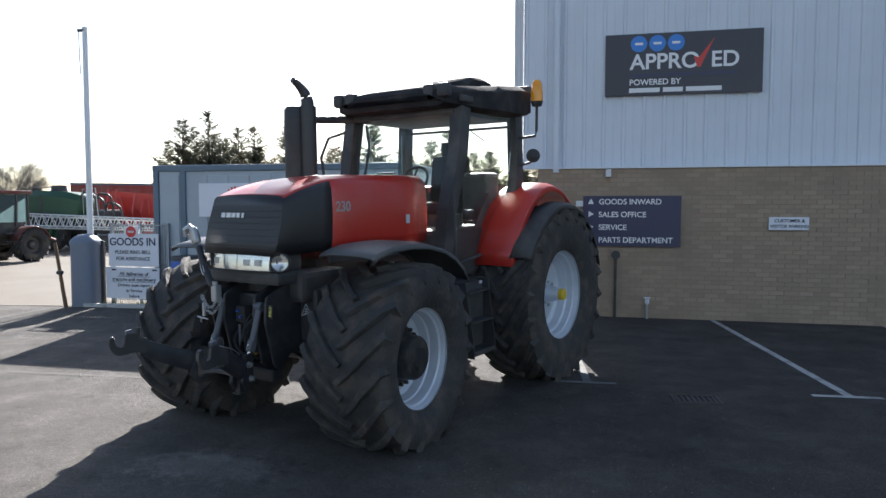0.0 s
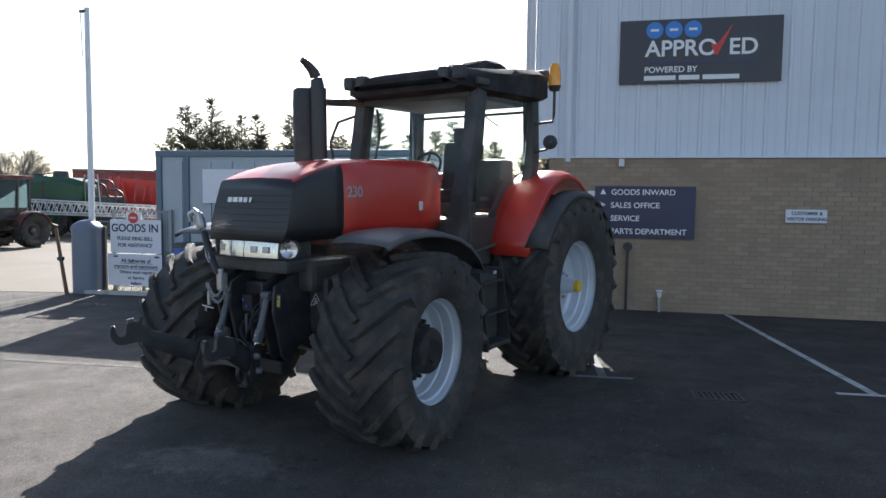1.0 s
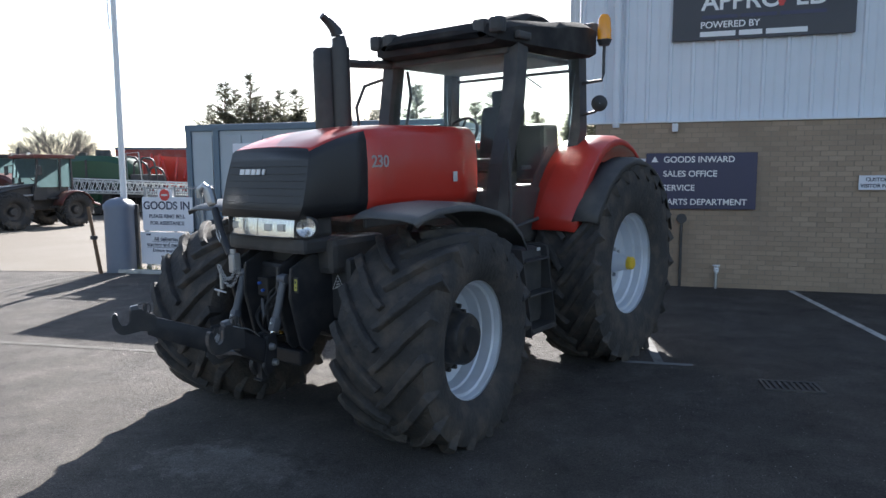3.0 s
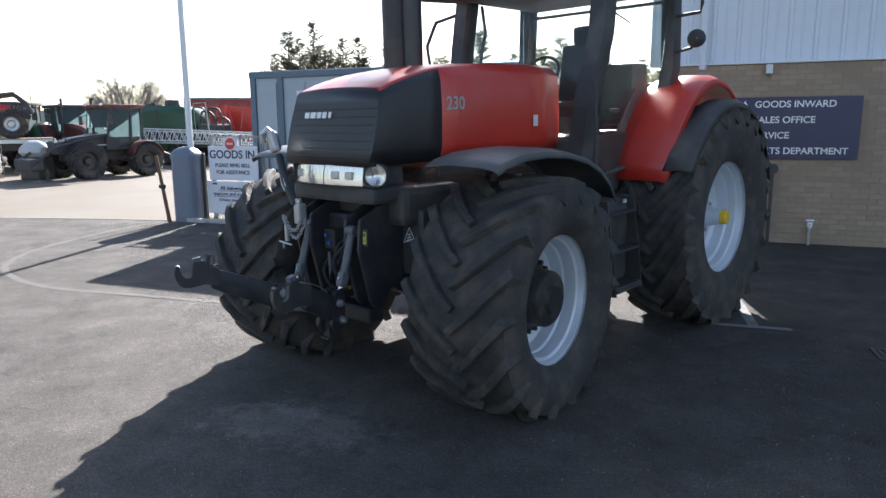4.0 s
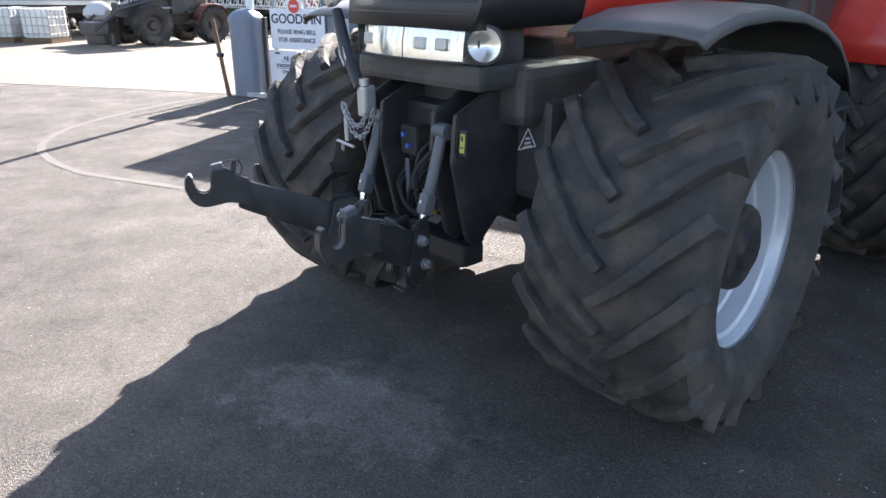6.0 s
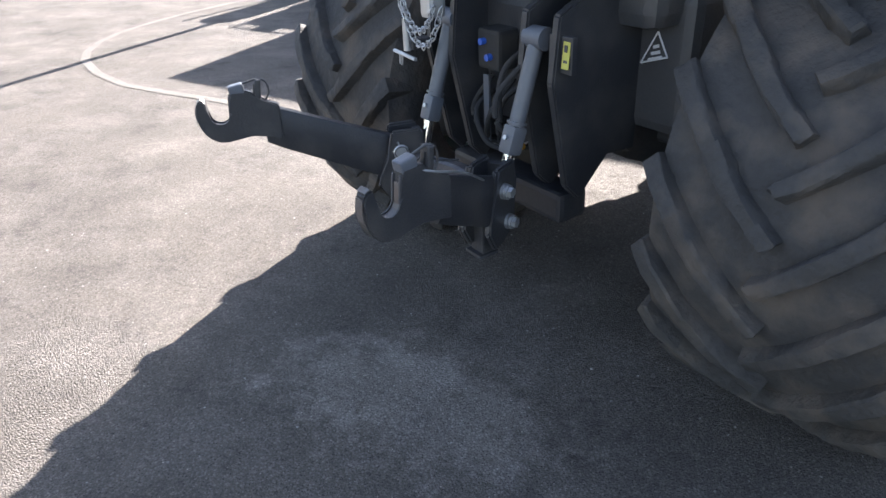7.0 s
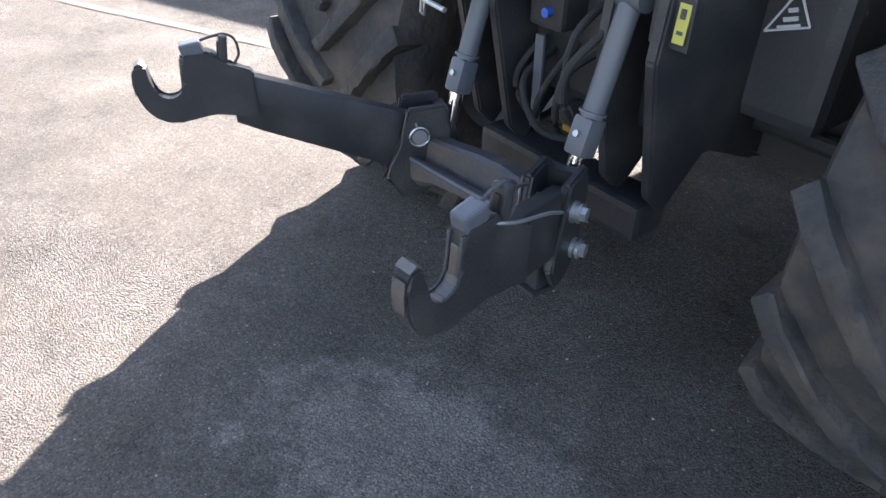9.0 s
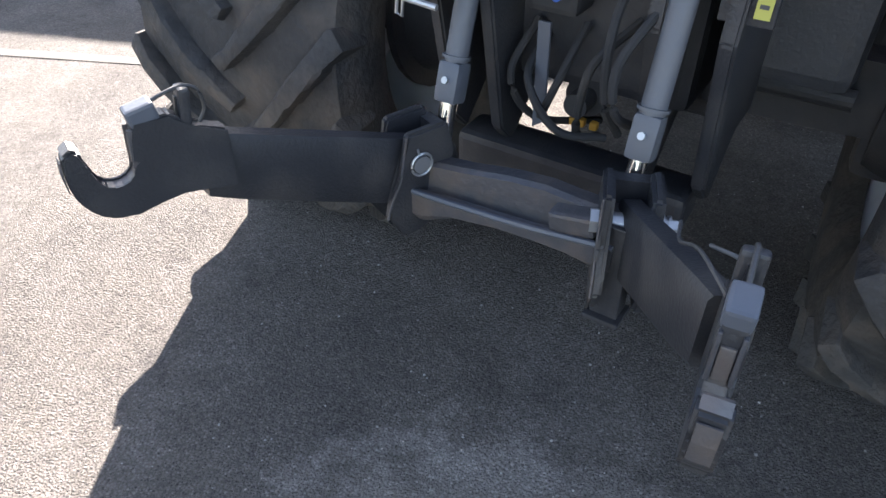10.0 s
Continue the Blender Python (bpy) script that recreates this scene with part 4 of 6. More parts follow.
for x, z0, z1, wy in ((1.74, 3.00, 3.07, 0.56), (1.69, 2.93, 3.12, 0.70), (1.5, 2.91, 3.165, 0.79), (1.2, 2.90, 3.19, 0.85), (0.95, 2.90, 3.205, 0.88), (0.78, 2.90, 3.24, 0.90), (0.4, 2.90, 3.28, 0.91), (0.16, 2.94, 3.28, 0.88), (0.06, 3.02, 3.21, 0.80)):
    rings.append([(x, -wy, z0 + 0.03), (x, -wy * 0.92, z0), (x, wy * 0.92, z0), (x, wy, z0 + 0.03), (x, wy, z1 - 0.09), (x, wy * 0.90, z1 - 0.03), (x, wy * 0.5, z1), (x, -wy * 0.5, z1), (x, -wy * 0.90, z1 - 0.03), (x, -wy, z1 - 0.09)])
roof = part("roof", loft(bm, rings), M_ROOF, cab, "dark rounded cab roof", smooth=True)
bm = B()
rings = []
for x, wy, z in ((0.86, 0.36, 3.20), (0.82, 0.43, 3.30), (0.72, 0.47, 3.355), (0.52, 0.48, 3.37), (0.36, 0.47, 3.345), (0.30, 0.42, 3.28)):
    far = -wy + 0.30
    rings.append([(x, far, 3.10), (x, wy, 3.10), (x, wy, z - 0.04), (x, wy * 0.85, z), (x, far + 0.06, z), (x, far, z - 0.04)])
part("roof_hatch", loft(bm, rings), M_ROOF, cab, "raised dark roof hatch", smooth=True)
for s in (1, -1):
    for yy in (0.70, 0.53):
        part("work_lamp", box(B(), (1.68, s * yy, 3.075), (0.11, 0.13, 0.14), bevel=0.035), M_BLACK, roof)
    part("work_lamp", box(B(), (0.12, s * 0.78, 3.22), (0.14, 0.18, 0.12), bevel=0.03), M_BLACK, roof)
    part("marker_lamp", box(B(), (1.45, s * 0.81, 3.0), (0.20, 0.06, 0.07), bevel=0.02), M_BLACK, roof)
part("rear_rail", tube(B(), [(CR + 0.02, -0.70, 2.80), (CR + 0.02, 0.70, 2.80)], 0.016), M_BLACK, cab, smooth=True)
part("rear_wiper", tube(B(), [(CR - 0.01, 0.10, 2.84), (CR - 0.015, 0.36, 2.66)], 0.008, 6), M_BLACK, cab, smooth=True)
# inside the cab
seat = part("seat", box(B(), (0.78, 0, 1.88), (0.5, 0.5, 0.14), bevel=0.05), M_SEAT, cab, "black driver's seat")
part("seat_back", box(B(), (0.56, 0, 2.18), (0.14, 0.48, 0.62), rot=(0, -8, 0), bevel=0.05), M_SEAT, cab)
part("head_rest", box(B(), (0.50, 0, 2.57), (0.10, 0.28, 0.18), bevel=0.04), M_SEAT, cab)
part("seat_base", box(B(), (0.78, 0, 1.72), (0.4, 0.4, 0.25), bevel=0.03), M_BLACK, cab)
part("armrest", box(B(), (0.85, -0.33, 2.08), (0.45, 0.14, 0.10), bevel=0.03), M_SEAT, cab)
part("steering_column", tube(B(), [(1.48, 0, 1.66), (1.42, 0, 2.0), (1.30, 0, 2.16)], [0.09, 0.07, 0.05]), M_BLACK, cab, smooth=True)
bm = B()
ring = [(1.29 - 0.10 * math.cos(a), 0.19 * math.sin(a), 2.18 + 0.16 * math.cos(a)) for a in np.linspace(0, 2 * math.pi, 25)]
tube(bm, ring, 0.016, 6)
tube(bm, [(1.39, 0, 2.02), (1.19, 0, 2.34)], 0.012, 6)
part("steering_wheel", bm, M_BLACK, cab, smooth=True)
part("monitor", box(B(), (1.12, -0.52, 2.20), (0.04, 0.26, 0.20), bevel=0.012), M_BLACK, cab)
part("side_console", box(B(), (0.8, -0.56, 1.80), (0.7, 0.2, 0.35), bevel=0.03), M_BLACK, cab)
# added block that stops sun passing between seat and side panel
part("cab_sun_block", box(B(), (0.55, 0.42, 2.0), (0.30, 0.34, 0.56), bevel=0.05), M_BLACK, cab)
part("roof_lining", box(B(), (0.95, 0, 2.885), (1.15, 1.4, 0.06), bevel=0.02), M_BLACK, cab)

# steps and tank
bm = B()
box(bm, (1.25, 0.66, 0.78), (0.95, 0.42, 0.72), bevel=0.09)
part("fuel_tank", bm, M_BLACK, tractor, "black plastic fuel tank")
bm = B()
box(bm, (1.25, -0.75, 0.77), (0.95, 0.60, 0.74), bevel=0.09)
part("battery_box", bm, M_BLACK, tractor, "black side box")
# unseen tank added to block sun under the tractor; the box above widened likewise
part("unseen_side_tank", box(B(), (1.94, -0.745, 0.82), (0.56, 0.62, 0.86), bevel=0.07), M_BLACK, tractor, "unseen black side tank, placed to block sun")
for s in (1, -1):
    bm = B()
    rod(bm, (FX, s * 0.62, FZ), (FX, s * 0.80, FZ), 0.20, 0.27, 28)
    box(bm, (FX, s * 0.66, FZ), (0.18, 0.14, 0.46), bevel=0.04)
    part("final_drive", bm, M_IRON, tractor, "black hub carrier of the front axle", smooth=True)
    part("rim_back", rod(B(), (FX, s * 0.80, FZ), (FX, s * 0.83, FZ), 0.33, seg=32), M_IRON, tractor)
ladder = part("steps", box(B(), (1.45, 0.92, 0.42), (0.42, 0.22, 0.03), bevel=0.008), M_IRON, tractor, "black access steps")
for z, yy in ((0.42, 0.92), (0.72, 0.90), (1.02, 0.86)):
    part("tread", box(B(), (1.45, yy, z + 0.02), (0.42, 0.2, 0.02), bevel=0.006), M_IRON, ladder)
for x in (1.24, 1.66):
    part("stringer", slab(B(), [(0.82, 0.38), (1.02, 0.38), (1.0, 0.6), (0.92, 1.15), (0.72, 1.15)], lambda u, v: (x - 0.008, u, v), lambda u, v: (x + 0.008, u, v)), M_IRON, ladder)
part("hand_rail", tube(B(), [(1.70, 0.80, 1.2), (1.74, 0.86, 1.5), (1.74, 0.84, 2.0), (1.70, 0.80, 2.1)], 0.016), M_BLACK, tractor, smooth=True)
part("reflector", box(B(), (1.32, 0.885, 1.12), (0.05, 0.01, 0.03)), M_PALE, tractor)
part("blue_cap", rod(B(), (1.75, 0.72, 1.12), (1.75, 0.78, 1.16), 0.045, seg=16), M_BLUE, tractor, "blue filler cap", smooth=True)

# exhaust and intake beside the bonnet
exh = part("exhaust", rod(B(), (2.42, -0.46, 1.75), (2.42, -0.46, 2.93), 0.085, seg=22), M_EXH, tractor, "dark upright exhaust silencer", smooth=True)
part("tailpipe", tube(B(), bend([(2.42, -0.46, 2.90), (2.425, -0.46, 2.99), (2.455, -0.47, 3.075), (2.51, -0.49, 3.14), (2.575, -0.505, 3.185)]), [0.072 - 0.0018 * k for k in range(25)], 16), M_EXH, exh, "curved black exhaust tip", smooth=True)
bm = B()
loft(bm, [[(2.46 + r * math.cos(a), -0.59 + 0.85 * r * math.sin(a), z) for a in np.linspace(0, 2 * math.pi, 14, endpoint=False)] for z, r in ((2.15, 0.11), (2.25, 0.13), (2.78, 0.13), (2.90, 0.125), (2.93, 0.10))])
part("heat_shield", bm, M_BLACK, exh, "black slotted guard", smooth=True)
part("stay", tube(B(), [(2.40, -0.49, 2.81), (2.1, -0.60, 2.84), (1.48, -0.70, 2.89)], 0.042), M_BLACK, exh, smooth=True)
part("grab_bar", tube(B(), [(2.0, -0.66, 2.22), (1.98, -0.72, 2.45), (1.86, -0.72, 2.66), (1.60, -0.72, 2.74)], 0.016), M_BLACK, exh, smooth=True)
part("bonnet_wiper_base", box(B(), (2.66, -0.22, 2.215), (0.22, 0.10, 0.03), rot=(0, 6, 12), bevel=0.01), M_BLACK, tractor)

# beacon, mirror and brackets at the cab's near rear corner
bk = part("beacon_bracket", tube(B(), [(0.40, 0.80, 2.66), (0.38, 1.05, 2.68), (0.36, 1.055, 2.75), (0.35, 1.055, 3.03)], 0.016), M_BLACK, tractor, "black beacon stem", smooth=True)
part("beacon", spin(B(), [(0.004, 0.245), (0.035, 0.24), (0.058, 0.20), (0.066, 0.10), (0.068, 0.0)], seg=24), M_AMBER, bk, "amber rotating beacon", smooth=True, at=pose(0.35, 1.055, 3.06, 90, 0, 0))
part("beacon_base", rod(B(), (0.35, 1.055, 3.01), (0.35, 1.055, 3.065), 0.05, 0.072, 20), M_BLACK, bk, smooth=True)
part("round_lamp", spin(B(), [(0.075, 0.0), (0.078, 0.03), (0.06, 0.055), (0.02, 0.07), (0.003, 0.072)], seg=24), M_BLACK, tractor, "small round rear lamp", smooth=True, at=pose(0.42, 1.04, 2.455, 0, 0, -60))
part("arm", tube(B(), [(0.40, 0.82, 2.35), (0.42, 1.0, 2.38), (0.42, 1.04, 2.43)], 0.014), M_BLACK, tractor, smooth=True)

# ---- front linkage ----
linkage = part("front_linkage", box(B(), (3.46, 0, 1.0), (0.24, 0.50, 0.44), bevel=0.03), M_HITCH, tractor, "black steel front three-point linkage frame")
for s in (1, -1):
    for ya, yb in ((0.17, 0.205), (0.310, 0.343)):
        part("side_plate", slab(B(), [(3.34, 0.72), (3.48, 0.74), (3.60, 0.60), (3.66, 0.66), (3.74, 1.02), (3.72, 1.22), (3.55, 1.30), (3.34, 1.30)], lambda u, v: (u, s * ya, v), lambda u, v: (u, s * yb, v), bevel=0.006), M_HITCH, linkage)
for s in (1, -1):
    top, mid, low = Vector((3.70, s * 0.228, 1.14)), Vector((3.815, s * 0.230, 0.790)), Vector((3.845, s * 0.230, 0.692))
    ax = (mid - top).normalized()
    bm = B()
    rod(bm, top, mid, 0.0265, seg=20)
    box(bm, mid - ax * 0.045, (0.058, 0.058, 0.095), rot=(0, math.degrees(math.atan2(-ax.x, -ax.z)), 0), bevel=0.012)
    rod(bm, mid - ax * 0.105, mid - ax * 0.098, 0.033, seg=20)
    rod(bm, top + Vector((0, -0.04, 0)), top + Vector((0, 0.04, 0)), 0.036, seg=18)
    ram = part("lift_ram", bm, M_RAM, linkage, "grey hydraulic lift ram", smooth=True)
    part("rod", rod(B(), mid - ax * 0.02, low + ax * 0.0, 0.0205, seg=18), M_CHROME, ram, "chrome piston rod", smooth=True)
    part("clevis", box(B(), low + ax * 0.03, (0.06, 0.07, 0.07), rot=(0, 20, 0), bevel=0.012), M_HITCH, ram)
    part("port", rod(B(), mid - ax * 0.05 + Vector((0.025, 0, 0.008)), mid - ax * 0.05 + Vector((0.036, 0, 0.013)), 0.008, seg=10), M_STEEL, ram)


def lower_arm(side, a, b, hook, ahead, su, sv):
    """One lower link: a forged bar from the pivot to a claw hook that opens upwards. a, b: ends of its bar; hook: where the claw's bowl lies."""
    a, b, hook = Vector(a), Vector(b), Vector(hook)
    along = (b - a)
    bar_dir = Vector((along.x, along.y, 0)).normalized()
    bar_side = Vector((-bar_dir.y, bar_dir.x, 0))
    flat = Vector((*ahead, 0)).normalized()
    across = Vector((-flat.y, flat.x, 0))
    bm = B()
    rings = []
    for p, hh, t in ((a - bar_dir * 0.02, 0.085, 0.024), (a + along * 0.12, 0.088, 0.025), (a + along * 0.5, 0.080, 0.025), (a + along * 0.88, 0.072, 0.024), (b, 0.066, 0.022)):
        rings.append([p + bar_side * t * u + Vector((0, 0, hh * v)) for u, v in ((-1, -0.86), (-0.75, -1), (0.75, -1), (1, -0.86), (1, 0.86), (0.75, 1), (-0.75, 1), (-1, 0.86))])
    loft(bm, rings)
    arm = part("lower_arm", bm, M_HITCH, linkage, "black forged lower link arm", smooth=True)
    # claw in its own upright plane: u along the arm, v up, from the bowl's middle
    out = [(-0.26, 0.058), (-0.185, 0.078), (-0.165, 0.105), (-0.140, 0.122), (-0.060, 0.124), (-0.052, 0.085), (-0.049, 0.045)]
    out += [(0.048 * math.cos(q), 0.040 * math.sin(q) + 0.036) for q in np.linspace(radians(170), radians(350), 9)]
    out += [(0.050, 0.06), (0.054, 0.094), (0.070, 0.102), (0.090, 0.092)]
    out += [(0.100 * math.cos(q) - 0.002, 0.106 * math.sin(q) + 0.034) for q in np.linspace(radians(15), radians(-100), 10)]
    out += [(-0.07, -0.066), (-0.13, -0.050), (-0.26, -0.082)]

    def at(u, v, w=0.0):
        return hook + flat * (u * su) + across * w + Vector((0, 0, v * sv))

    turn = math.degrees(math.atan2(flat.y, flat.x))
    bm = B()
    slab(bm, out, lambda u, v: at(u, v, 0.019), lambda u, v: at(u, v, -0.019), bevel=0.005)
    part("claw_hook", bm, M_HITCH, arm, "black claw hook with worn edges")
    # sliding latch: two cheeks and a worn tongue between them
    for w in (-0.0135, 0.0135):
        part("latch_cheek", box(B(), at(-0.049, 0.068, w), (0.010, 0.006, 0.082 * sv), rot=(0, -6, turn), bevel=0.002), M_BEAM, arm)
    part("latch", box(B(), at(-0.051, 0.058), (0.010, 0.019, 0.058 * sv), rot=(0, -6, turn), bevel=0.003), M_WORN, arm, "worn steel latch")
    part("bowl_wear", slab(B(), [(0.046 * math.cos(q), 0.038 * math.sin(q) + 0.036) for q in np.linspace(radians(180), radians(300), 7)] + [(0.050 * math.cos(q), 0.042 * math.sin(q) + 0.036) for q in np.linspace(radians(300), radians(180), 7)],
                           lambda u, v: at(u, v, 0.014), lambda u, v: at(u, v, -0.014)), M_WORN, arm, "bare metal in the hook's bowl")
    part("latch_head", box(B(), at(-0.088, 0.130), (0.066 * su, 0.036, 0.032), rot=(0, 10, turn), bevel=0.006), M_RAM, arm, "grey latch head")
    # release lever behind the head, with its wire loop
    bm = box(B(), at(-0.178, 0.112), (0.020, 0.034, 0.086), rot=(0, -8, turn), bevel=0.006)
    lever = part("release_lever", bm, M_HITCH, arm, "dark latch release lever")
    part("lever_slot", box(B(), at(-0.163, 0.118), (0.004, 0.010, 0.045), rot=(0, -8, turn)), M_GRILLE, lever)
    part("latch_spring", tube(B(), bend([at(-0.11, 0.146), at(-0.15, 0.156), at(-0.19, 0.160), at(-0.218, 0.145), at(-0.224, 0.105), at(-0.206, 0.078)], 4), 0.0035, 6), M_IRON, lever, smooth=True)
    if side > 0:
        part("pull_wire", tube(B(), bend([at(-0.11, 0.112, 0.012), at(-0.20, 0.082, 0.020), at(-0.34, 0.035, 0.0), at(-0.50, -0.05, -0.05)]), 0.0035, 6), M_STEEL, arm, "thin release wire", smooth=True)
        part("pull_cord", tube(B(), bend([at(-0.12, 0.11, -0.012), at(-0.24, 0.10, -0.06), at(-0.33, 0.05, -0.09), at(-0.44, 0.02, -0.10)]), 0.003, 6), M_IRON, arm, "dark release cord", smooth=True)
    part("tip_wear", slab(B(), [(0.056, 0.0935), (0.070, 0.1020), (0.088, 0.0930), (0.072, 0.097)], lambda u, v: at(u, v + 0.003, 0.016), lambda u, v: at(u, v + 0.003, -0.016)), M_WORN, arm, "bare worn hook tip")
    part("front_wear", slab(B(), [(0.0955, 0.080), (0.1005, 0.050), (0.0990, 0.015), (0.0965, 0.015), (0.0965, 0.050), (0.0925, 0.080)], lambda u, v: at(u + 0.002, v, 0.013), lambda u, v: at(u + 0.002, v, -0.013)), M_BEAM, arm, "scuffed front of the hook")
    return arm


lower_arm(-1, (3.905, -0.256, 0.642), (4.385, -0.402, 0.866), (4.517, -0.444, 0.881), (0.924, -0.383), 0.76, 0.87)
lower_arm(1, (3.905, 0.262, 0.655), (4.310, 0.508, 0.874), (4.460, 0.541, 0.888), (0.992, 0.125), 0.76, 0.88)
for s, pz in ((-1, 0.703), (1, 0.716)):
    # forged clevis round the arm's end: u ahead along the arm, v up, w outwards from its inner face
    def lug(u, v, w, s=s, pz=pz):
        return (3.958 + 0.925 * u - 0.38 * w, s * (0.213 + 0.38 * u + 0.925 * w), pz + v)

    outline = [(0.030, 0.078), (-0.075, 0.082), (-0.095, 0.010), (-0.075, -0.150), (-0.005, -0.186), (0.044, -0.194), (0.090, -0.122), (0.078, -0.085), (0.050, -0.030)]
    br = part("pin_bracket", slab(B(), outline, lambda u, v: lug(u, v, 0.0), lambda u, v: lug(u, v, 0.024), bevel=0.007), M_HITCH, linkage, "black forged bracket round the pivot pin")
    part("outer_lug", slab(B(), outline, lambda u, v: lug(u, v, 0.092), lambda u, v: lug(u, v, 0.116), bevel=0.007), M_HITCH, br)
    part("web", slab(B(), [(-0.095, -0.140), (-0.070, -0.140), (-0.060, 0.060), (-0.090, 0.060)], lambda u, v: lug(u, v, 0.020), lambda u, v: lug(u, v, 0.096)), M_HITCH, br)
    part("worn_edge", tube(B(), [lug(0.032, 0.074, 0.002), lug(0.052, -0.030, 0.002), lug(0.080, -0.086, 0.002), lug(0.091, -0.122, 0.002), lug(0.045, -0.193, 0.002)], 0.0035, 6), M_BEAM, br, "scuffed blue-grey edge", smooth=True)
    pin = part("pin", rod(B(), lug(0, 0, -0.010), lug(0, 0, 0.130), 0.021, seg=20), M_STEEL, br, "bright steel pivot pin", smooth=True)
    if s < 0:
        part("pin_ring", tube(B(), [lug(0.027 * math.cos(q), 0.027 * math.sin(q), -0.006) for q in np.linspace(0, 2 * math.pi, 20)], 0.0034, 6), M_STEEL, br, "wire ring clip", smooth=True)
        part("clip_end", rod(B(), lug(0.006, 0.026, -0.006), lug(0.010, 0.042, -0.006), 0.003, seg=6), M_STEEL, br)
    else:
        part("nut", rod(B(), lug(0, 0, -0.016), lug(0, 0, 0.0), 0.026, seg=6), M_STEEL, br, "bright nut")
        for u, v in ((0.0, 0.0), (-0.03, -0.117)):
            bt = part("bolt", rod(B(), lug(u, v, 0.122), lug(u, v, 0.150), 0.018, seg=6), M_STEEL, br, "bright hexagon bolt head")
            part("washer", rod(B(), lug(u, v, 0.116), lug(u, v, 0.124), 0.026, seg=20), M_STEEL, bt)
            part("washer", rod(B(), lug(u, v, 0.130), lug(u, v, 0.137), 0.024, seg=20), M_STEEL, bt)
part("lower_crossmember", box(B(), (3.59, 0, 0.56), (0.13, 0.62, 0.11), bevel=0.02), M_HITCH, linkage)
# cast beam between the clevises: a front lip, a groove and a raised web, arched underneath
rings, flange = [], []
for y, z, top, low in ((-0.28, 0.632, 0.048, 0.085), (-0.20, 0.634, 0.052, 0.080), (-0.12, 0.638, 0.058, 0.046), (0.0, 0.645, 0.072, 0.030), (0.08, 0.652, 0.072, 0.034), (0.15, 0.661, 0.058, 0.046), (0.26, 0.676, 0.042, 0.075)):
    rings.append([(3.928 + 0.055 * a, y, z + b) for a, b in ((-1, -low), (0.70, -low), (1, -low * 0.7), (1, -0.004), (0.84, 0.006), (0.60, 0.003), (0.42, -0.012), (0.24, -0.008), (0.10, top), (-0.15, top + 0.006), (-0.90, top), (-1, top - 0.008))])
    flange.append((3.979, y, z + 0.003))
part("cross_beam", loft(B(), rings), M_BEAM, linkage, "cast cross beam with worn blue-grey edges")
part("beam_rib", tube(B(), flange, 0.007, 6), M_RAM, linkage, smooth=True)
part("beam_step", box(B(), (3.952, 0.165, 0.695), (0.055, 0.10, 0.045), rot=(10, 0, 0), bevel=0.008), M_BEAM, linkage)
part("label_plate", box(B(), (3.702, 0.340, 1.108), (0.02, 0.10, 0.11), bevel=0.003), M_HITCH, linkage)
part("warning_label", box(B(), (3.714, 0.367, 1.110), (0.003, 0.028, 0.080), rot=(0, -5, 0)), M_LABEL, linkage, "yellow warning label")
part("label_print", box(B(), (3.7163, 0.367, 1.130), (0.002, 0.012, 0.020), rot=(0, -5, 0)), M_BLACK, linkage)
part("label_print", box(B(), (3.7163, 0.367, 1.092), (0.002, 0.016, 0.008), rot=(0, -5, 0)), M_BLACK, linkage)
bm = B()
box(bm, (3.972, 0.262, 0.610), (0.012, 0.060, 0.235), bevel=0.003)
box(bm, (3.952, 0.236, 0.610), (0.045, 0.010, 0.235), bevel=0.003)
box(bm, (3.958, 0.262, 0.494), (0.075, 0.080, 0.012), bevel=0.003)
box(bm, (3.952, 0.288, 0.610), (0.045, 0.010, 0.235), bevel=0.003)
part("stop_channel", bm, M_HITCH, linkage, "black channel stop")
# top link hung up on its chain
tl = part("top_link", tube(B(), [(3.80, -0.40, 1.62), (3.83, -0.30, 1.46), (3.85, -0.17, 1.30)], [0.026, 0.03, 0.026], 12), M_HITCH, linkage, "black top link bar", smooth=True)
part("claw", box(B(), (3.80, -0.45, 1.71), (0.06, 0.085, 0.15), rot=(24, 0, 0), bevel=0.028), M_STEEL, tl, "bright cast claw")
part("claw_lip", tube(B(), [(3.80, -0.47, 1.76), (3.81, -0.50, 1.785), (3.83, -0.53, 1.76), (3.83, -0.535, 1.70)], [0.026, 0.03, 0.028, 0.02], 10), M_STEEL, tl, smooth=True)
part("cord", tube(B(), [(3.84, -0.34, 1.52), (3.86, -0.30, 1.43), (3.865, -0.26, 1.385), (3.86, -0.255, 1.42), (3.85, -0.29, 1.47)], 0.005, 6), M_PALE, tl, smooth=True)
bm = B()
box(bm, (3.83, -0.15, 1.24), (0.07, 0.06, 0.14), bevel=0.015)
rod(bm, (3.84, -0.15, 1.31), (3.84, -0.15, 1.34), 0.022)
part("eye_bracket", bm, M_STEEL, linkage, "bright eye bracket")


def chain(pts, r=0.012, wire=0.0028):
    """Links of a small chain along the points, turned by turns."""
    bm = B()
    for i, (p, q) in enumerate(zip(pts, pts[1:])):
        p, q = Vector(p), Vector(q)
        d = (q - p)
        L = d.length * 0.72
        d.normalize()
        a = d.cross(Vector((1, 0.3, 0.1))).normalized()
        if i % 2:
            a = d.cross(a).normalized()
        c = (p + q) / 2
        ring = [c + d * L * math.cos(t) + a * r * math.sin(t) for t in np.linspace(0, 2 * math.pi, 9)]
        tube(bm, ring, wire, 5)
    return bm


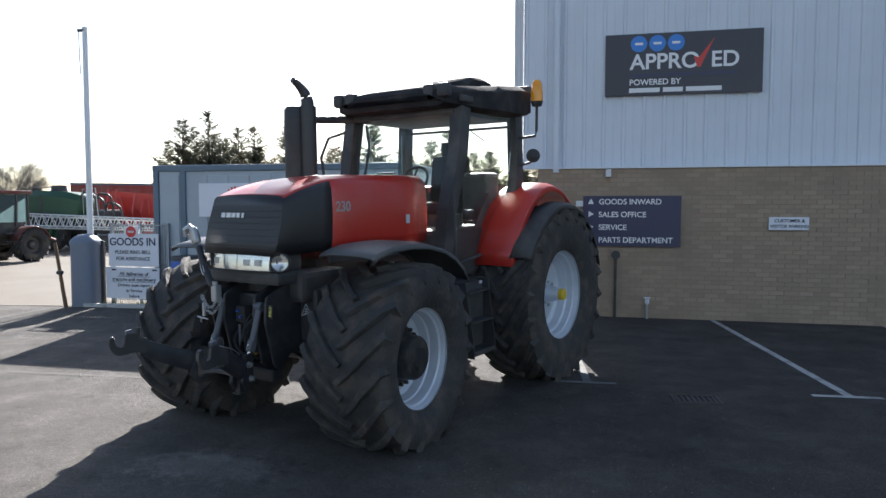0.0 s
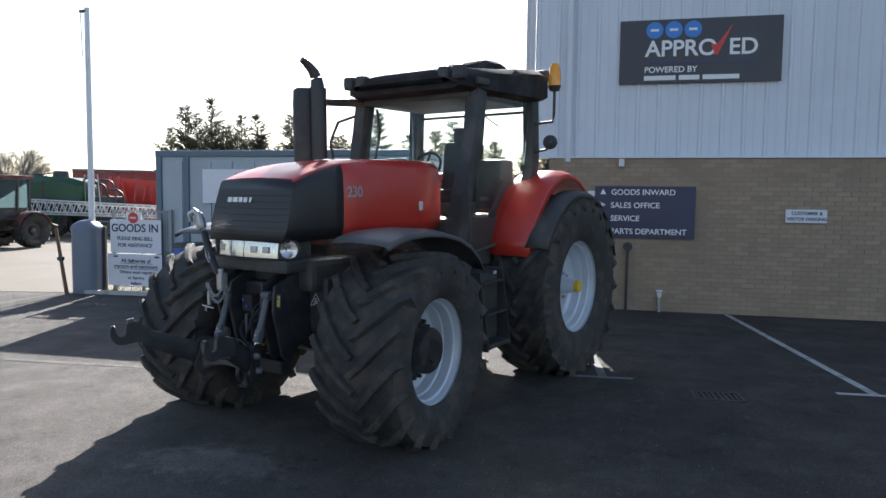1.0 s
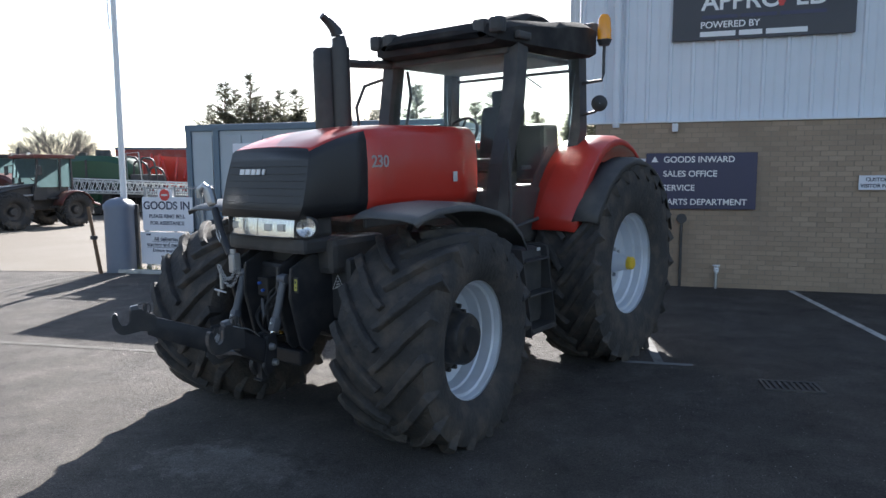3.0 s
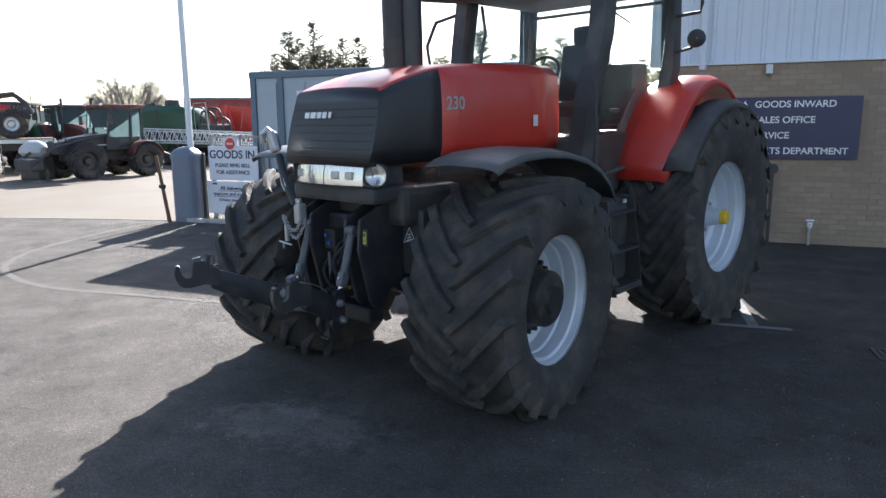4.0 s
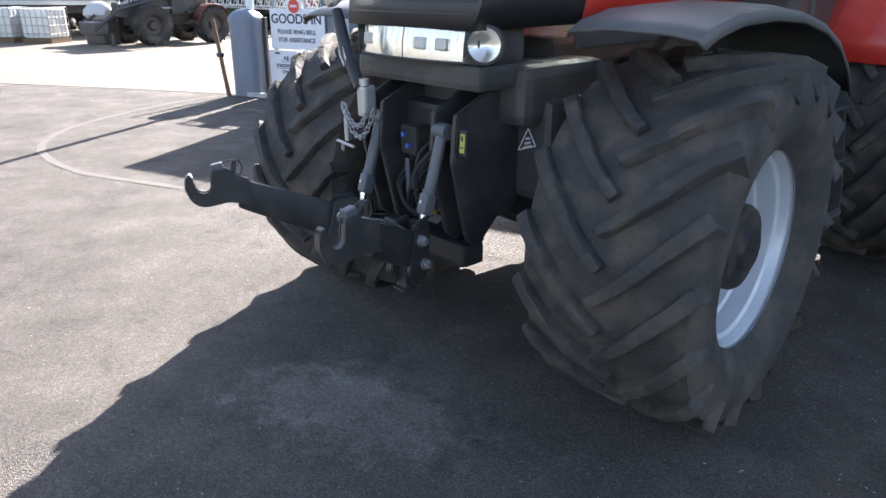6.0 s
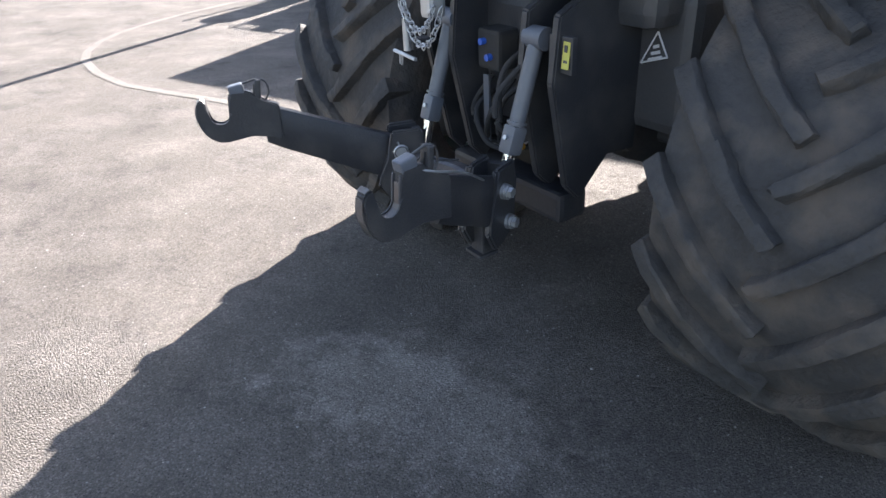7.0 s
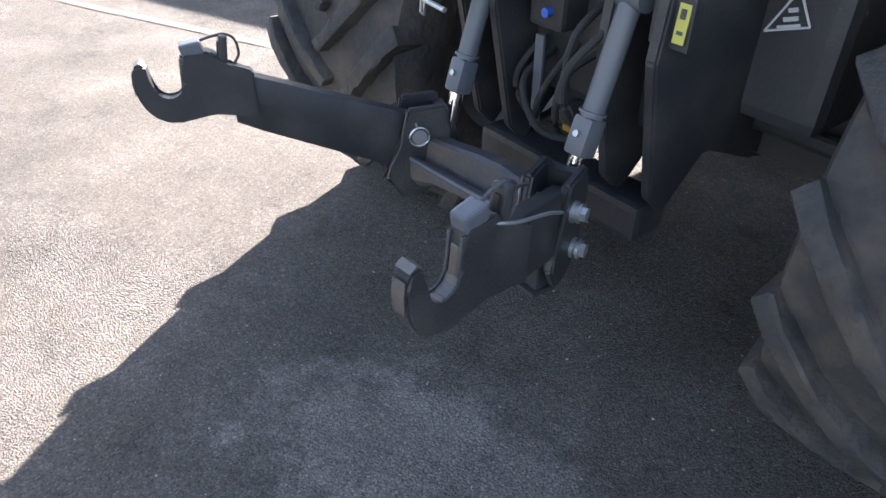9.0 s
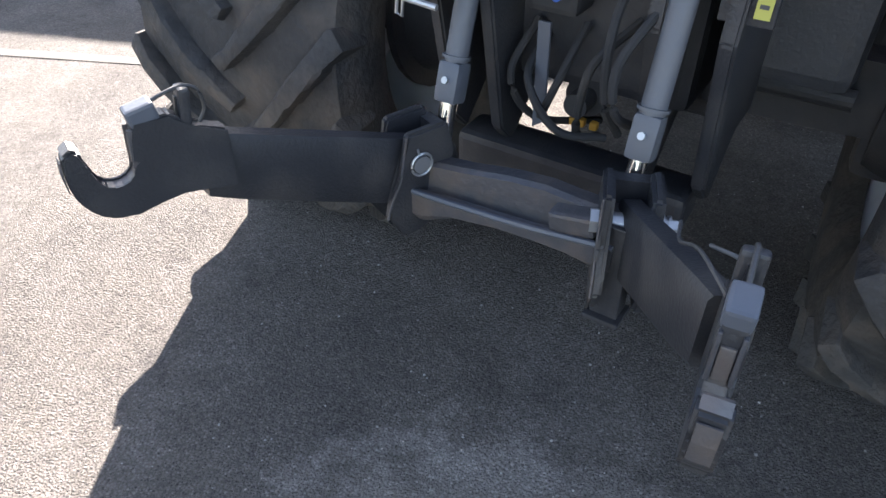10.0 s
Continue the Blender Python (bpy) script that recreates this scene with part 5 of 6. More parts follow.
for k, (y0, y1, dip) in enumerate(((-0.30, -0.05, 0.14), (-0.28, -0.09, 0.09))):
    pts = [(3.865 + 0.004 * k, y0 + (y1 - y0) * u, 1.215 - dip * 4 * u * (1 - u)) for u in np.linspace(0, 1, 17)]
    part("chain", chain(pts), M_STEEL, linkage, "thin bright safety chain", smooth=True)
pp = part("hitch_pin", rod(B(), (3.85, -0.295, 1.04), (3.85, -0.295, 1.15), 0.014), M_STEEL, linkage, "bright hitch pin on a chain", smooth=True)
part("pin_bar", rod(B(), (3.86, -0.37, 1.03), (3.86, -0.23, 1.02), 0.007, seg=8), M_STEEL, pp, smooth=True)
part("clip", tube(B(), [(3.86, -0.33, 1.03), (3.86, -0.335, 0.99), (3.86, -0.32, 0.985), (3.86, -0.315, 1.03)], 0.004, 6), M_STEEL, pp, smooth=True)
part("pin_bracket", box(B(), (3.80, -0.295, 1.06), (0.09, 0.06, 0.035), bevel=0.008), M_HITCH, linkage)
for y, z in ((-0.078, 1.078), (-0.044, 1.028)):
    part("coupler_cap", rod(B(), (3.66, y, z), (3.69, y, z), 0.012, seg=14), M_BLUE, linkage, "blue hydraulic coupler cap", smooth=True)
part("coupler_block", box(B(), (3.62, -0.06, 1.05), (0.10, 0.12, 0.14), bevel=0.015), M_HOSE, linkage)
part("hanging_strap", slab(B(), [(-0.09, 0.96), (-0.06, 0.96), (-0.055, 0.72), (-0.085, 0.70)], lambda u, v: (3.66, u, v), lambda u, v: (3.668, u, v)), M_RAM, linkage)
for pts in ([(3.58, 0.10, 1.10), (3.74, 0.11, 1.02), (3.76, 0.12, 0.86), (3.70, 0.14, 0.76)], [(3.58, -0.1, 0.9), (3.70, -0.09, 0.84), (3.72, 0.0, 0.74), (3.66, 0.1, 0.72)], [(3.60, 0.12, 0.98), (3.70, 0.06, 0.9), (3.70, 0.04, 0.76), (3.62, 0.02, 0.68)],
            [(3.60, -0.12, 0.94), (3.67, -0.15, 0.82), (3.62, -0.10, 0.70), (3.48, 0.02, 0.66)], [(3.60, 0.0, 0.95), (3.69, -0.02, 0.84), (3.66, -0.07, 0.73), (3.50, -0.14, 0.69)],
            [(3.72, 0.19, 1.06), (3.80, 0.15, 0.96), (3.80, 0.16, 0.86), (3.72, 0.19, 0.80)]):
    part("hose", tube(B(), bend(pts), 0.010, 8), M_HOSE, linkage, "black hydraulic hose", smooth=True)
bm = B()
rod(bm, (3.36, 0, 0.755), (3.56, 0, 0.755), 0.052, seg=24)
rod(bm, (3.56, 0, 0.755), (3.62, 0, 0.755), 0.030, seg=18)
part("shaft_stub", bm, M_IRON, linkage, "black front drive shaft stub", smooth=True)
for y, w in ((0.004, 0.040), (0.047, 0.020)):
    part("hose_collar", box(B(), (3.60, y, 0.708), (0.020, w, 0.020), bevel=0.005), M_AMBER_DULL, linkage, "yellow hose collar")
part("warning_sticker", box(B(), (3.365, 0.077, 1.0), (0.006, 0.045, 0.12)), M_STICKER, tractor, "yellow warning sticker", at=pose(0.225, 0.09, 0.03))
bm = B()
tri = [(0.355, 1.025), (0.457, 1.059), (0.412, 1.132)]
for (a, b) in zip(tri, tri[1:] + tri[:1]):
    rod(bm, (3.362, *a), (3.362, *b), 0.003, seg=6)
part("load_sticker", bm, M_PALE, tractor, "pale triangular load sticker outline")
bm = B()
for z, w in ((1.088, 0.022), (1.068, 0.035), (1.05, 0.055)):
    box(bm, (3.3595, 0.408, z - 0.003), (0.004, w, 0.010), rot=(18, 0, 0))
part("sticker_print", bm, M_PALE, tractor)

# ---- gate and yard edge ----
gp = thing("gate_post", pose(-9.15, 10.93, 0, 0, 0, 12), "thick slate-blue gate post with a domed cap", "gate post")
bm = B()
rings = []
for z, r in ((0, 0.235), (1.22, 0.235)):
    rings.append([(r * (1 if abs(math.cos(a)) > 0.4 else 1) * math.copysign(abs(math.cos(a)) ** 0.55, math.cos(a)), r * math.copysign(abs(math.sin(a)) ** 0.55, math.sin(a)), z) for a in np.linspace(0, 2 * math.pi, 32, endpoint=False)])
part("column", loft(bm, rings), M_BOLLARD, gp, smooth=True)
bm = B()
rings = []
for z, r in ((1.16, 0.25), (1.225, 0.25), (1.26, 0.235), (1.32, 0.18), (1.36, 0.10), (1.375, 0.02)):
    rings.append([(r * math.copysign(abs(math.cos(a)) ** 0.6, math.cos(a)), r * math.copysign(abs(math.sin(a)) ** 0.6, math.sin(a)), z) for a in np.linspace(0, 2 * math.pi, 32, endpoint=False)])
part("cap", loft(bm, rings), M_BOLLARD, gp, "domed slate-blue cap", smooth=True)
part("hinge_post", box(B(), (0.26, 0.12, 0.62), (0.07, 0.07, 1.24), bevel=0.008), M_IRON, gp)

fp = thing("flagpole", pose(-9.10, 11.0, 0), "tall slim white pole with a rope at its head", "pole")
part("shaft", tube(B(), [(0, 0, 0), (0.0, 0, 2.5), (0.0, 0, 5.28)], [0.060, 0.054, 0.046], 16), M_POLE, fp, smooth=True)
part("pulley", box(B(), (-0.06, -0.02, 5.22), (0.16, 0.05, 0.05), bevel=0.01), M_IRON, fp)
part("rope", tube(B(), [(-0.12, -0.02, 5.2), (-0.115, -0.02, 4.8), (-0.10, -0.02, 4.4)], 0.007, 6), M_IRON, fp, smooth=True)

sp = thing("leaning_post", pose(-9.35, 10.55, 0), "thin rusty post leaning beside the gate post", "post")
part("stake", tube(B(), [(0.05, 0, 0), (-0.03, 0, 0.5), (-0.15, 0, 1.22)], [0.036, 0.034, 0.030], 8), M_WOOD, sp, smooth=True)
part("clamp", box(B(), (-0.06, 0, 0.66), (0.09, 0.09, 0.07), bevel=0.01), M_IRON, sp)

gs = thing("goods_sign", pose(-8.76, 11.05, -0.02), "white goods-in sign board with dark lettering on the fence", "sign")
part("board", box(B(), (0.56, 0, 1.09), (1.08, 0.02, 0.62), bevel=0.004), M_SIGN_WHITE, gs, "upper white board")
part("lower_board", box(B(), (0.52, 0.012, 0.46), (1.16, 0.02, 0.60), bevel=0.004), M_SIGN_WHITE, gs, "lower white notice board")
for x in (0.10, 1.0):
    part("leg", box(B(), (x, 0.04, 0.7), (0.05, 0.04, 1.4), bevel=0.005), M_STEEL, gs)
lettering("GOODS IN", 0.205, pose(0.55, -0.013, 1.18, 90, 0, 0), gs, M_LETTER_DARK, centre=True)
lettering("PLEASE RING BELL", 0.095, pose(0.55, -0.013, 1.02, 90, 0, 0), gs, M_LETTER_DARK, centre=True)
lettering("FOR ASSISTANCE", 0.095, pose(0.55, -0.013, 0.895, 90, 0, 0), gs, M_LETTER_DARK, centre=True)
for i, (txt, sz) in enumerate((("All deliveries of", 0.10), ("tractors and machinery", 0.10), ("Drivers must report", 0.085), ("to Service", 0.085), ("before", 0.085))):
    lettering(txt, sz, pose(0.55, -0.001, 0.60 - i * 0.105, 90, 0, 0), gs, M_LETTER_DARK, centre=True)
for x in (0.06, 0.94):
    part("quote_mark", box(B(), (x + 0.06, -0.0005, 0.71), (0.10, 0.004, 0.03)), M_LETTER_DARK, gs)
for i, w in enumerate((0.72, 0.92)):
    part("underline", box(B(), (0.55, -0.0005, 0.58 - i * 0.105), (w, 0.004, 0.008)), M_LETTER_DARK, gs)
st = part("stop_panel", box(B(), (0.52, -0.002, 1.46), (0.30, 0.016, 0.16), bevel=0.003), M_SIGN_WHITE, gs)
part("stop_disc", rod(B(), (0.52, -0.010, 1.44), (0.52, -0.018, 1.44), 0.105, seg=28), M_RED_SIGN, st, "red stop disc")
part("disc_bar", box(B(), (0.52, -0.019, 1.44), (0.13, 0.004, 0.035)), M_PALE, st)

fence = thing("mesh_fence", pose(-8.72, 11.12, 0), "grey steel mesh fence panel beside the gate post", "fence")
for x in (0.0, 0.62, 1.22):
    part("post", box(B(), (x, 0, 0.79), (0.05, 0.05, 1.58), bevel=0.006), M_MESH, fence)
for z in (0.12, 0.8, 1.54):
    part("rail", rod(B(), (0, 0, z), (1.22, 0, z), 0.014, seg=8), M_MESH, fence, smooth=True)
for i in range(24):
    part("bar", rod(B(), (0.05 + i * 0.05, 0, 0.06), (0.05 + i * 0.05, 0, 1.58), 0.006, seg=6), M_MESH, fence, smooth=True)

# low kerb by the gate
bm = B()
box(bm, (-8.3, 10.8, 0.035), (1.5, 0.12, 0.07), rot=(0, 0, 4), bevel=0.01)
part("kerb", bm, M_LINE, label="low pale kerb under the gate sign", category="kerb", kind="structure")
bm = B()
rng = random.Random(8)
for i in range(260):
    p = Vector((-8.85 + rng.random() * 1.5, 10.9 + rng.random() * 0.2, 0.0))
    h, a, w = rng.uniform(0.04, 0.13), rng.uniform(0, 6.28), 0.008
    q = p + Vector((rng.uniform(-0.05, 0.05), rng.uniform(-0.05, 0.05), h))
    s = Vector((math.cos(a), math.sin(a), 0)) * w
    bm.faces.new([bm.verts.new(v) for v in (p - s, p + s, q)])
part("weeds", bm, M_WEED, label="low weeds along the foot of the fence", category="weeds", kind="stuff")

# blue drum behind the fence
drum = thing("blue_drum", pose(-6.9, 10.8, 0), "blue plastic drum with a dark lid by the fence", "drum")
part("body", spin(B(), [(0.02, 0.0), (0.26, 0.0), (0.28, 0.04), (0.285, 0.4), (0.30, 0.43), (0.285, 0.46), (0.285, 0.86), (0.27, 0.92)], seg=28), M_BLUE, drum, "blue plastic body", smooth=True, at=pose(0, 0, 0.02, 90, 0, 0))
part("lid", rod(B(), (0, 0, 0.92), (0, 0, 1.0), 0.29, 0.27, 28), M_IRON, drum, smooth=True)
part("pallet", box(B(), (0, 0, 0.01), (0.7, 0.6, 0.02), bevel=0.005), M_WOOD, drum)

# site cabin
CX0, CX1, CY0, CY1, CH = -7.82, -2.8, 11.17, 13.7, 2.675
cabin = thing("site_cabin", pose(0, 0, 0), "grey steel site cabin with darker frame", "cabin")
part("body", box(B(), ((CX0 + CX1) / 2, (CY0 + CY1) / 2, CH / 2 - 0.04), (CX1 - CX0 - 0.04, CY1 - CY0 - 0.04, CH - 0.16)), M_CABIN, cabin)
part("roof_frame", box(B(), ((CX0 + CX1) / 2, (CY0 + CY1) / 2, CH - 0.06), (CX1 - CX0 + 0.04, CY1 - CY0 + 0.04, 0.12), bevel=0.02), M_CABIN_DARK, cabin)
part("base_frame", box(B(), ((CX0 + CX1) / 2, (CY0 + CY1) / 2, 0.08), (CX1 - CX0 + 0.02, CY1 - CY0 + 0.02, 0.16), bevel=0.01), M_CABIN_DARK, cabin)
for x in (CX0 + 0.05, CX0 + 0.62, CX1 - 0.05):
    part("corner_post", box(B(), (x, CY0 + 0.03, CH / 2), (0.11, 0.10, CH - 0.1), bevel=0.01), M_CABIN_DARK, cabin)
part("corner_post", box(B(), (CX0 + 0.05, CY1 - 0.05, CH / 2), (0.11, 0.10, CH - 0.1), bevel=0.01), M_CABIN_DARK, cabin)
for i in range(10):
    part("panel", box(B(), (CX0 + 0.92 + i * 0.43, CY0 + 0.008, CH / 2), (0.40, 0.02, CH - 0.40), bevel=0.006), M_CABIN, cabin)
part("panel", box(B(), (CX0 + 0.335, CY0 + 0.008, CH / 2), (0.40, 0.02, CH - 0.40), bevel=0.006), M_CABIN, cabin)
cs = thing("cabin_sign", pose(-6.15, CY0 - 0.025, 1.74), "white square sign with a red emblem on the cabin", "sign")
part("panel", box(B(), (0, 0, 0.28), (1.4, 0.02, 0.62), bevel=0.004), M_SIGN_WHITE, cs)
for k in range(7):
    a = radians(-60 + 20 * k)
    part("ray", box(B(), (0.05 + 0.14 * math.sin(a), -0.012, 0.28 + 0.17 * math.cos(a)), (0.045, 0.006, 0.16), rot=(0, math.degrees(a), 0)), M_RED_SIGN, cs)


# ---- yard machines ----
def yard_wheel(parent, x, y, z, R, w, rim, out, material):
    h = w / 2
    bm = B()
    e = h * 0.8
    spin(bm, [(r, out * v) for r, v in [(rim + 0.01, e), (rim - 0.02, e - 0.05), (rim - 0.05, e - 0.16), (rim * 0.5, e - 0.18), (rim * 0.35, e - 0.08), (0.01, e - 0.07)]], seg=28)
    wh = part("wheel", bm, material, parent, smooth=True, at=pose(x, y, z))
    prof, base_r = tyre_base(R, w, rim, 0.05)
    part("tyre", press_flat(spin(B(), prof, seg=32), z), M_RUBBER_OLD, wh, smooth=True)
    bm = B()
    for side in (-1, 1):
        for i in range(16):
            loft(bm, lug_rings(R, w, base_r, 0.05, side, 0.1 * x + 2 * math.pi * (i + (0.5 if side > 0 else 0.0)) / 16, 0.52, 0.052, i, 4))
    part("tread", press_flat(bm, z), M_RUBBER_OLD, wh, smooth=True, kind="stuff")
    return wh


def yard_tractor(m, label, R1, R2, base, hood_mat, rim_mat, guard_mat=None, loader=False, beacon=False, drop=0.0, ahead=0.0, nose=False):
    """A smaller parked tractor, x ahead: bonnet, cab, four wheels, mudguards, exhaust."""
    t = thing("parked_tractor", m, label, "tractor", group="tractors in the yard")
    for s in (1, -1):
        yard_wheel(t, base, s * 0.86, R1 * 0.97, R1, 0.46, R1 * 0.52, s, rim_mat)
        yard_wheel(t, 0, s * 0.88, R2 * 0.97, R2, 0.52, R2 * 0.54, s, rim_mat)
    bm = B()
    box(bm, (base / 2, 0, 0.85), (base + 0.8, 0.5, 0.5), bevel=0.05)
    rod(bm, (0, -0.8, R2 * 0.97), (0, 0.8, R2 * 0.97), 0.12)
    rod(bm, (base, -0.8, R1 * 0.97), (base, 0.8, R1 * 0.97), 0.09)
    part("chassis", bm, M_IRON, t)
    bm = B()
    rings = []
    for x, w, z0, z1 in ((0.95, 0.42, 1.05, 1.78), (1.6, 0.42, 1.05, 1.76), (base, 0.40, 1.0, 1.68), (base + 0.55, 0.37, 0.98, 1.52), (base + 0.72, 0.33, 1.02, 1.38)):
        z0, z1 = z0 - drop * 0.5, z1 - drop
        rings.append([(x, -w, z0), (x, w, z0), (x, w, z1 - 0.12), (x, w * 0.75, z1), (x, -w * 0.75, z1), (x, -w, z1 - 0.12)])
    part("bonnet", loft(bm, rings[:3] if nose else rings), hood_mat, t, smooth=True)
    if nose:
        part("nose", loft(B(), rings[2:]), M_BLACK, t, "black bonnet nose", smooth=True)
        for s in (1, -1):
            part("boom", tube(B(), [(1.3, s * 0.6, 1.3), (2.1, s * 0.62, 1.72), (2.6, s * 0.62, 1.80), (3.0, s * 0.62, 1.45), (base + 0.75, s * 0.62, 1.0)], 0.10, 6), M_IRON, t, "dark raised boom")
    part("grille", box(B(), (base + 0.70, 0, 1.15), (0.06, 0.56, 0.32), bevel=0.02), M_BLACK, t)
    for k in range(4):
        for s in (1, -1):
            part("vent", box(B(), (base + 0.42 - 0.11 * k, s * 0.385, 1.28), (0.06, 0.02, 0.22), bevel=0.004), M_BLACK, t)
    # bright strip that stands in for the highlight along the bonnet's top edge
    part("bonnet_highlight", tube(B(), [(0.98, 0.33, 1.785 - drop), (1.6, 0.33, 1.765 - drop), (base, 0.31, 1.685 - drop), (base + 0.55, 0.28, 1.525 - drop)], 0.018, 6), M_STEEL, t, "pale strip for the highlight on the bonnet edge", smooth=True)
    cb = part("cab", box(B(), (0.3, 0, 1.2), (1.3, 1.1, 0.5), bevel=0.05), M_BLACK, t, at=pose(ahead, 0, 0))
    for s in (1, -1):
        for xa, xb in ((0.95, 0.82), (0.05, 0.02), (-0.42, -0.38)):
            part("pillar", post([(xa, s * 0.66, 1.3), (xb, s * 0.68, 2.42)], 0.032), M_BLACK, cb)
        for x0, x1, x2 in ((0.09, 0.90, 0.80), (-0.36, 0.01, -0.02)):
            g = part("window", slab(B(), [(x0, 1.42), (x1, 1.42), (x2, 2.40), (x0 - 0.02, 2.40)], lambda u, v: (u, s * 0.67, v), lambda u, v: (u, s * 0.675, v)), M_SKY_GLASS, cb, "pale tinted cab glass")
            g.visible_shadow = False
        bm = B()
        rings = []
        for a in np.linspace(radians(15), radians(160), 12):
            rings.append([(1.06 * R2 * math.cos(a), s * yy, R2 * 0.97 + (1.10 + dr) * R2 * math.sin(a)) for yy, dr in ((0.60, 0), (1.0, 0.02), (1.14, -0.02))])
        mg = part("mudguard", loft(bm, rings, cap=False, closed=False), guard_mat or hood_mat, t, smooth=True)
        mm = mg.modifiers.new("thickness", "SOLIDIFY")
        mm.thickness = 0.02
        part("mirror", box(B(), (0.95, s * 0.98, 2.0), (0.05, 0.2, 0.32), bevel=0.02), M_BLACK, cb)
        part("mirror_arm", tube(B(), [(0.86, s * 0.68, 2.2), (0.95, s * 0.98, 2.15)], 0.012, 5), M_BLACK, cb)
        part("step", box(B(), (0.62, s * 0.74, 0.72), (0.42, 0.22, 0.05), bevel=0.01), M_IRON, t)
        part("step", box(B(), (0.62, s * 0.70, 1.02), (0.42, 0.20, 0.05), bevel=0.01), M_IRON, t)
        part("roof_lamp", box(B(), (1.0, s * 0.5, 2.56), (0.06, 0.16, 0.10), bevel=0.015), M_LENS, cb)
    g = part("windscreen", slab(B(), [(-0.62, 1.75), (0.62, 1.75), (0.64, 2.40), (-0.64, 2.40)], lambda u, v: (0.93 - 0.12 * (v - 1.75), u, v), lambda u, v: (0.935 - 0.12 * (v - 1.75), u, v)), M_SKY_GLASS, cb, "pale tinted windscreen")
    g.visible_shadow = False
    g = part("rear_window", slab(B(), [(-0.62, 1.5), (0.62, 1.5), (0.64, 2.40), (-0.64, 2.40)], lambda u, v: (-0.41, u, v), lambda u, v: (-0.405, u, v)), M_SKY_GLASS, cb)
    g.visible_shadow = False
    bm = B()
    box(bm, (0.22, 0, 2.49), (1.55, 1.5, 0.14), bevel=0.05)
    roof_mat = hood_mat if beacon else guard_mat or M_BLACK
    part("roof", bm, roof_mat, cb, smooth=True)
    part("exhaust", tube(B(), [(1.1, -0.5, 1.5), (1.1, -0.5, 2.7), (1.06, -0.5, 2.8)], 0.05), M_EXH, t, smooth=True)
    part("seat", box(B(), (0.1, 0, 1.72), (0.45, 0.45, 0.7), bevel=0.08), M_SEAT, cb)
    part("steering_wheel", tube(B(), [(0.62 + 0.10 * math.cos(q), 0.18 * math.sin(q), 1.78 + 0.16 * math.cos(q)) for q in np.linspace(0, 6.283, 13)], 0.018, 5), M_BLACK, cb, smooth=True)
    part("lamp", box(B(), (base + 0.72, 0.28, 1.3), (0.04, 0.14, 0.09), bevel=0.01), M_LENS, t)
    part("lamp", box(B(), (base + 0.72, -0.28, 1.3), (0.04, 0.14, 0.09), bevel=0.01), M_LENS, t)
    if loader:
        for s in (1, -1):
            part("loader_arm", tube(B(), [(0.95, s * 0.55, 1.55), (2.0, s * 0.55, 1.36), (base + 0.9, s * 0.55, 1.10), (base + 1.7, s * 0.55, 0.55)], 0.05, 8), M_IRON, t, "dark loader boom")
            part("loader_ram", tube(B(), [(1.3, s * 0.55, 1.15), (2.4, s * 0.55, 1.12)], 0.03, 8), M_STEEL, t, smooth=True)
        part("weight_block", box(B(), (base + 1.5, 0, 0.55), (0.45, 1.1, 0.4), bevel=0.06), M_IRON, t)
        part("leg", box(B(), (base + 1.2, 0.5, 0.2), (0.08, 0.08, 0.4)), M_IRON, t)
        part("drawbar", tube(B(), [(-0.5, 0.2, 0.75), (-1.1, 0.15, 0.85), (-1.6, 0.0, 0.70)], 0.05, 6), M_MAROON, t, "red drawbar")
    return t


def heading(x, y, deg, s=1.0, z=0.0):
    return Matrix.Translation((x, y, z)) @ Matrix.Rotation(radians(deg), 4, "Z") @ Matrix.Diagonal((s, s, s, 1))


yard_tractor(heading(-19.85, 20.15, 258, 0.97), "old dark loader tractor with red mudguards in the yard", 0.64, 0.62, 2.2, M_IRON, M_IRON, M_MAROON, loader=True, drop=0.26, ahead=0.32)
yard_tractor(heading(-27.65, 24.18, 338, 1.05), "red tractor with a dark cab behind the loader tractor", 0.62, 0.85, 2.5, M_MAROON, M_STEEL)
aerial_carrier = yard_tractor(heading(-29.22, 23.08, 300, 1.10), "dark green tractor among the parked machines", 0.62, 0.85, 2.4, M_GREEN, M_STEEL)
yard_tractor(heading(-26.70, 18.00, 51.5, 0.92, 1.31), "bright red tractor standing on a flatbed trailer", 0.60, 0.85, 2.45, M_RED, M_STEEL, beacon=True, drop=0.34, nose=True)
part("aerial", rod(B(), (-0.3, 0.4, 2.6), (-0.3, 0.4, 3.9), 0.02, 0.008, 6), M_IRON, aerial_carrier)
bag = thing("covered_implement", pose(-21.28, 17.44, 0), "grey plastic cover over a small implement", "implement")
bm = B()
rng = random.Random(2)
rings = []
for z, r in ((0.75, 0.30), (0.9, 0.42), (1.05, 0.40), (1.2, 0.28), (1.3, 0.10)):
    rings.append([((r + rng.uniform(-0.05, 0.05)) * 1.3 * math.cos(a), (r + rng.uniform(-0.05, 0.05)) * math.sin(a), z) for a in np.linspace(0, 2 * math.pi, 14, endpoint=False)])
part("cover", loft(bm, rings), M_BAG, bag, "crumpled grey cover", smooth=True)
part("frame", box(B(), (0, 0, 0.38), (0.9, 0.6, 0.76), bevel=0.05), M_IRON, bag)

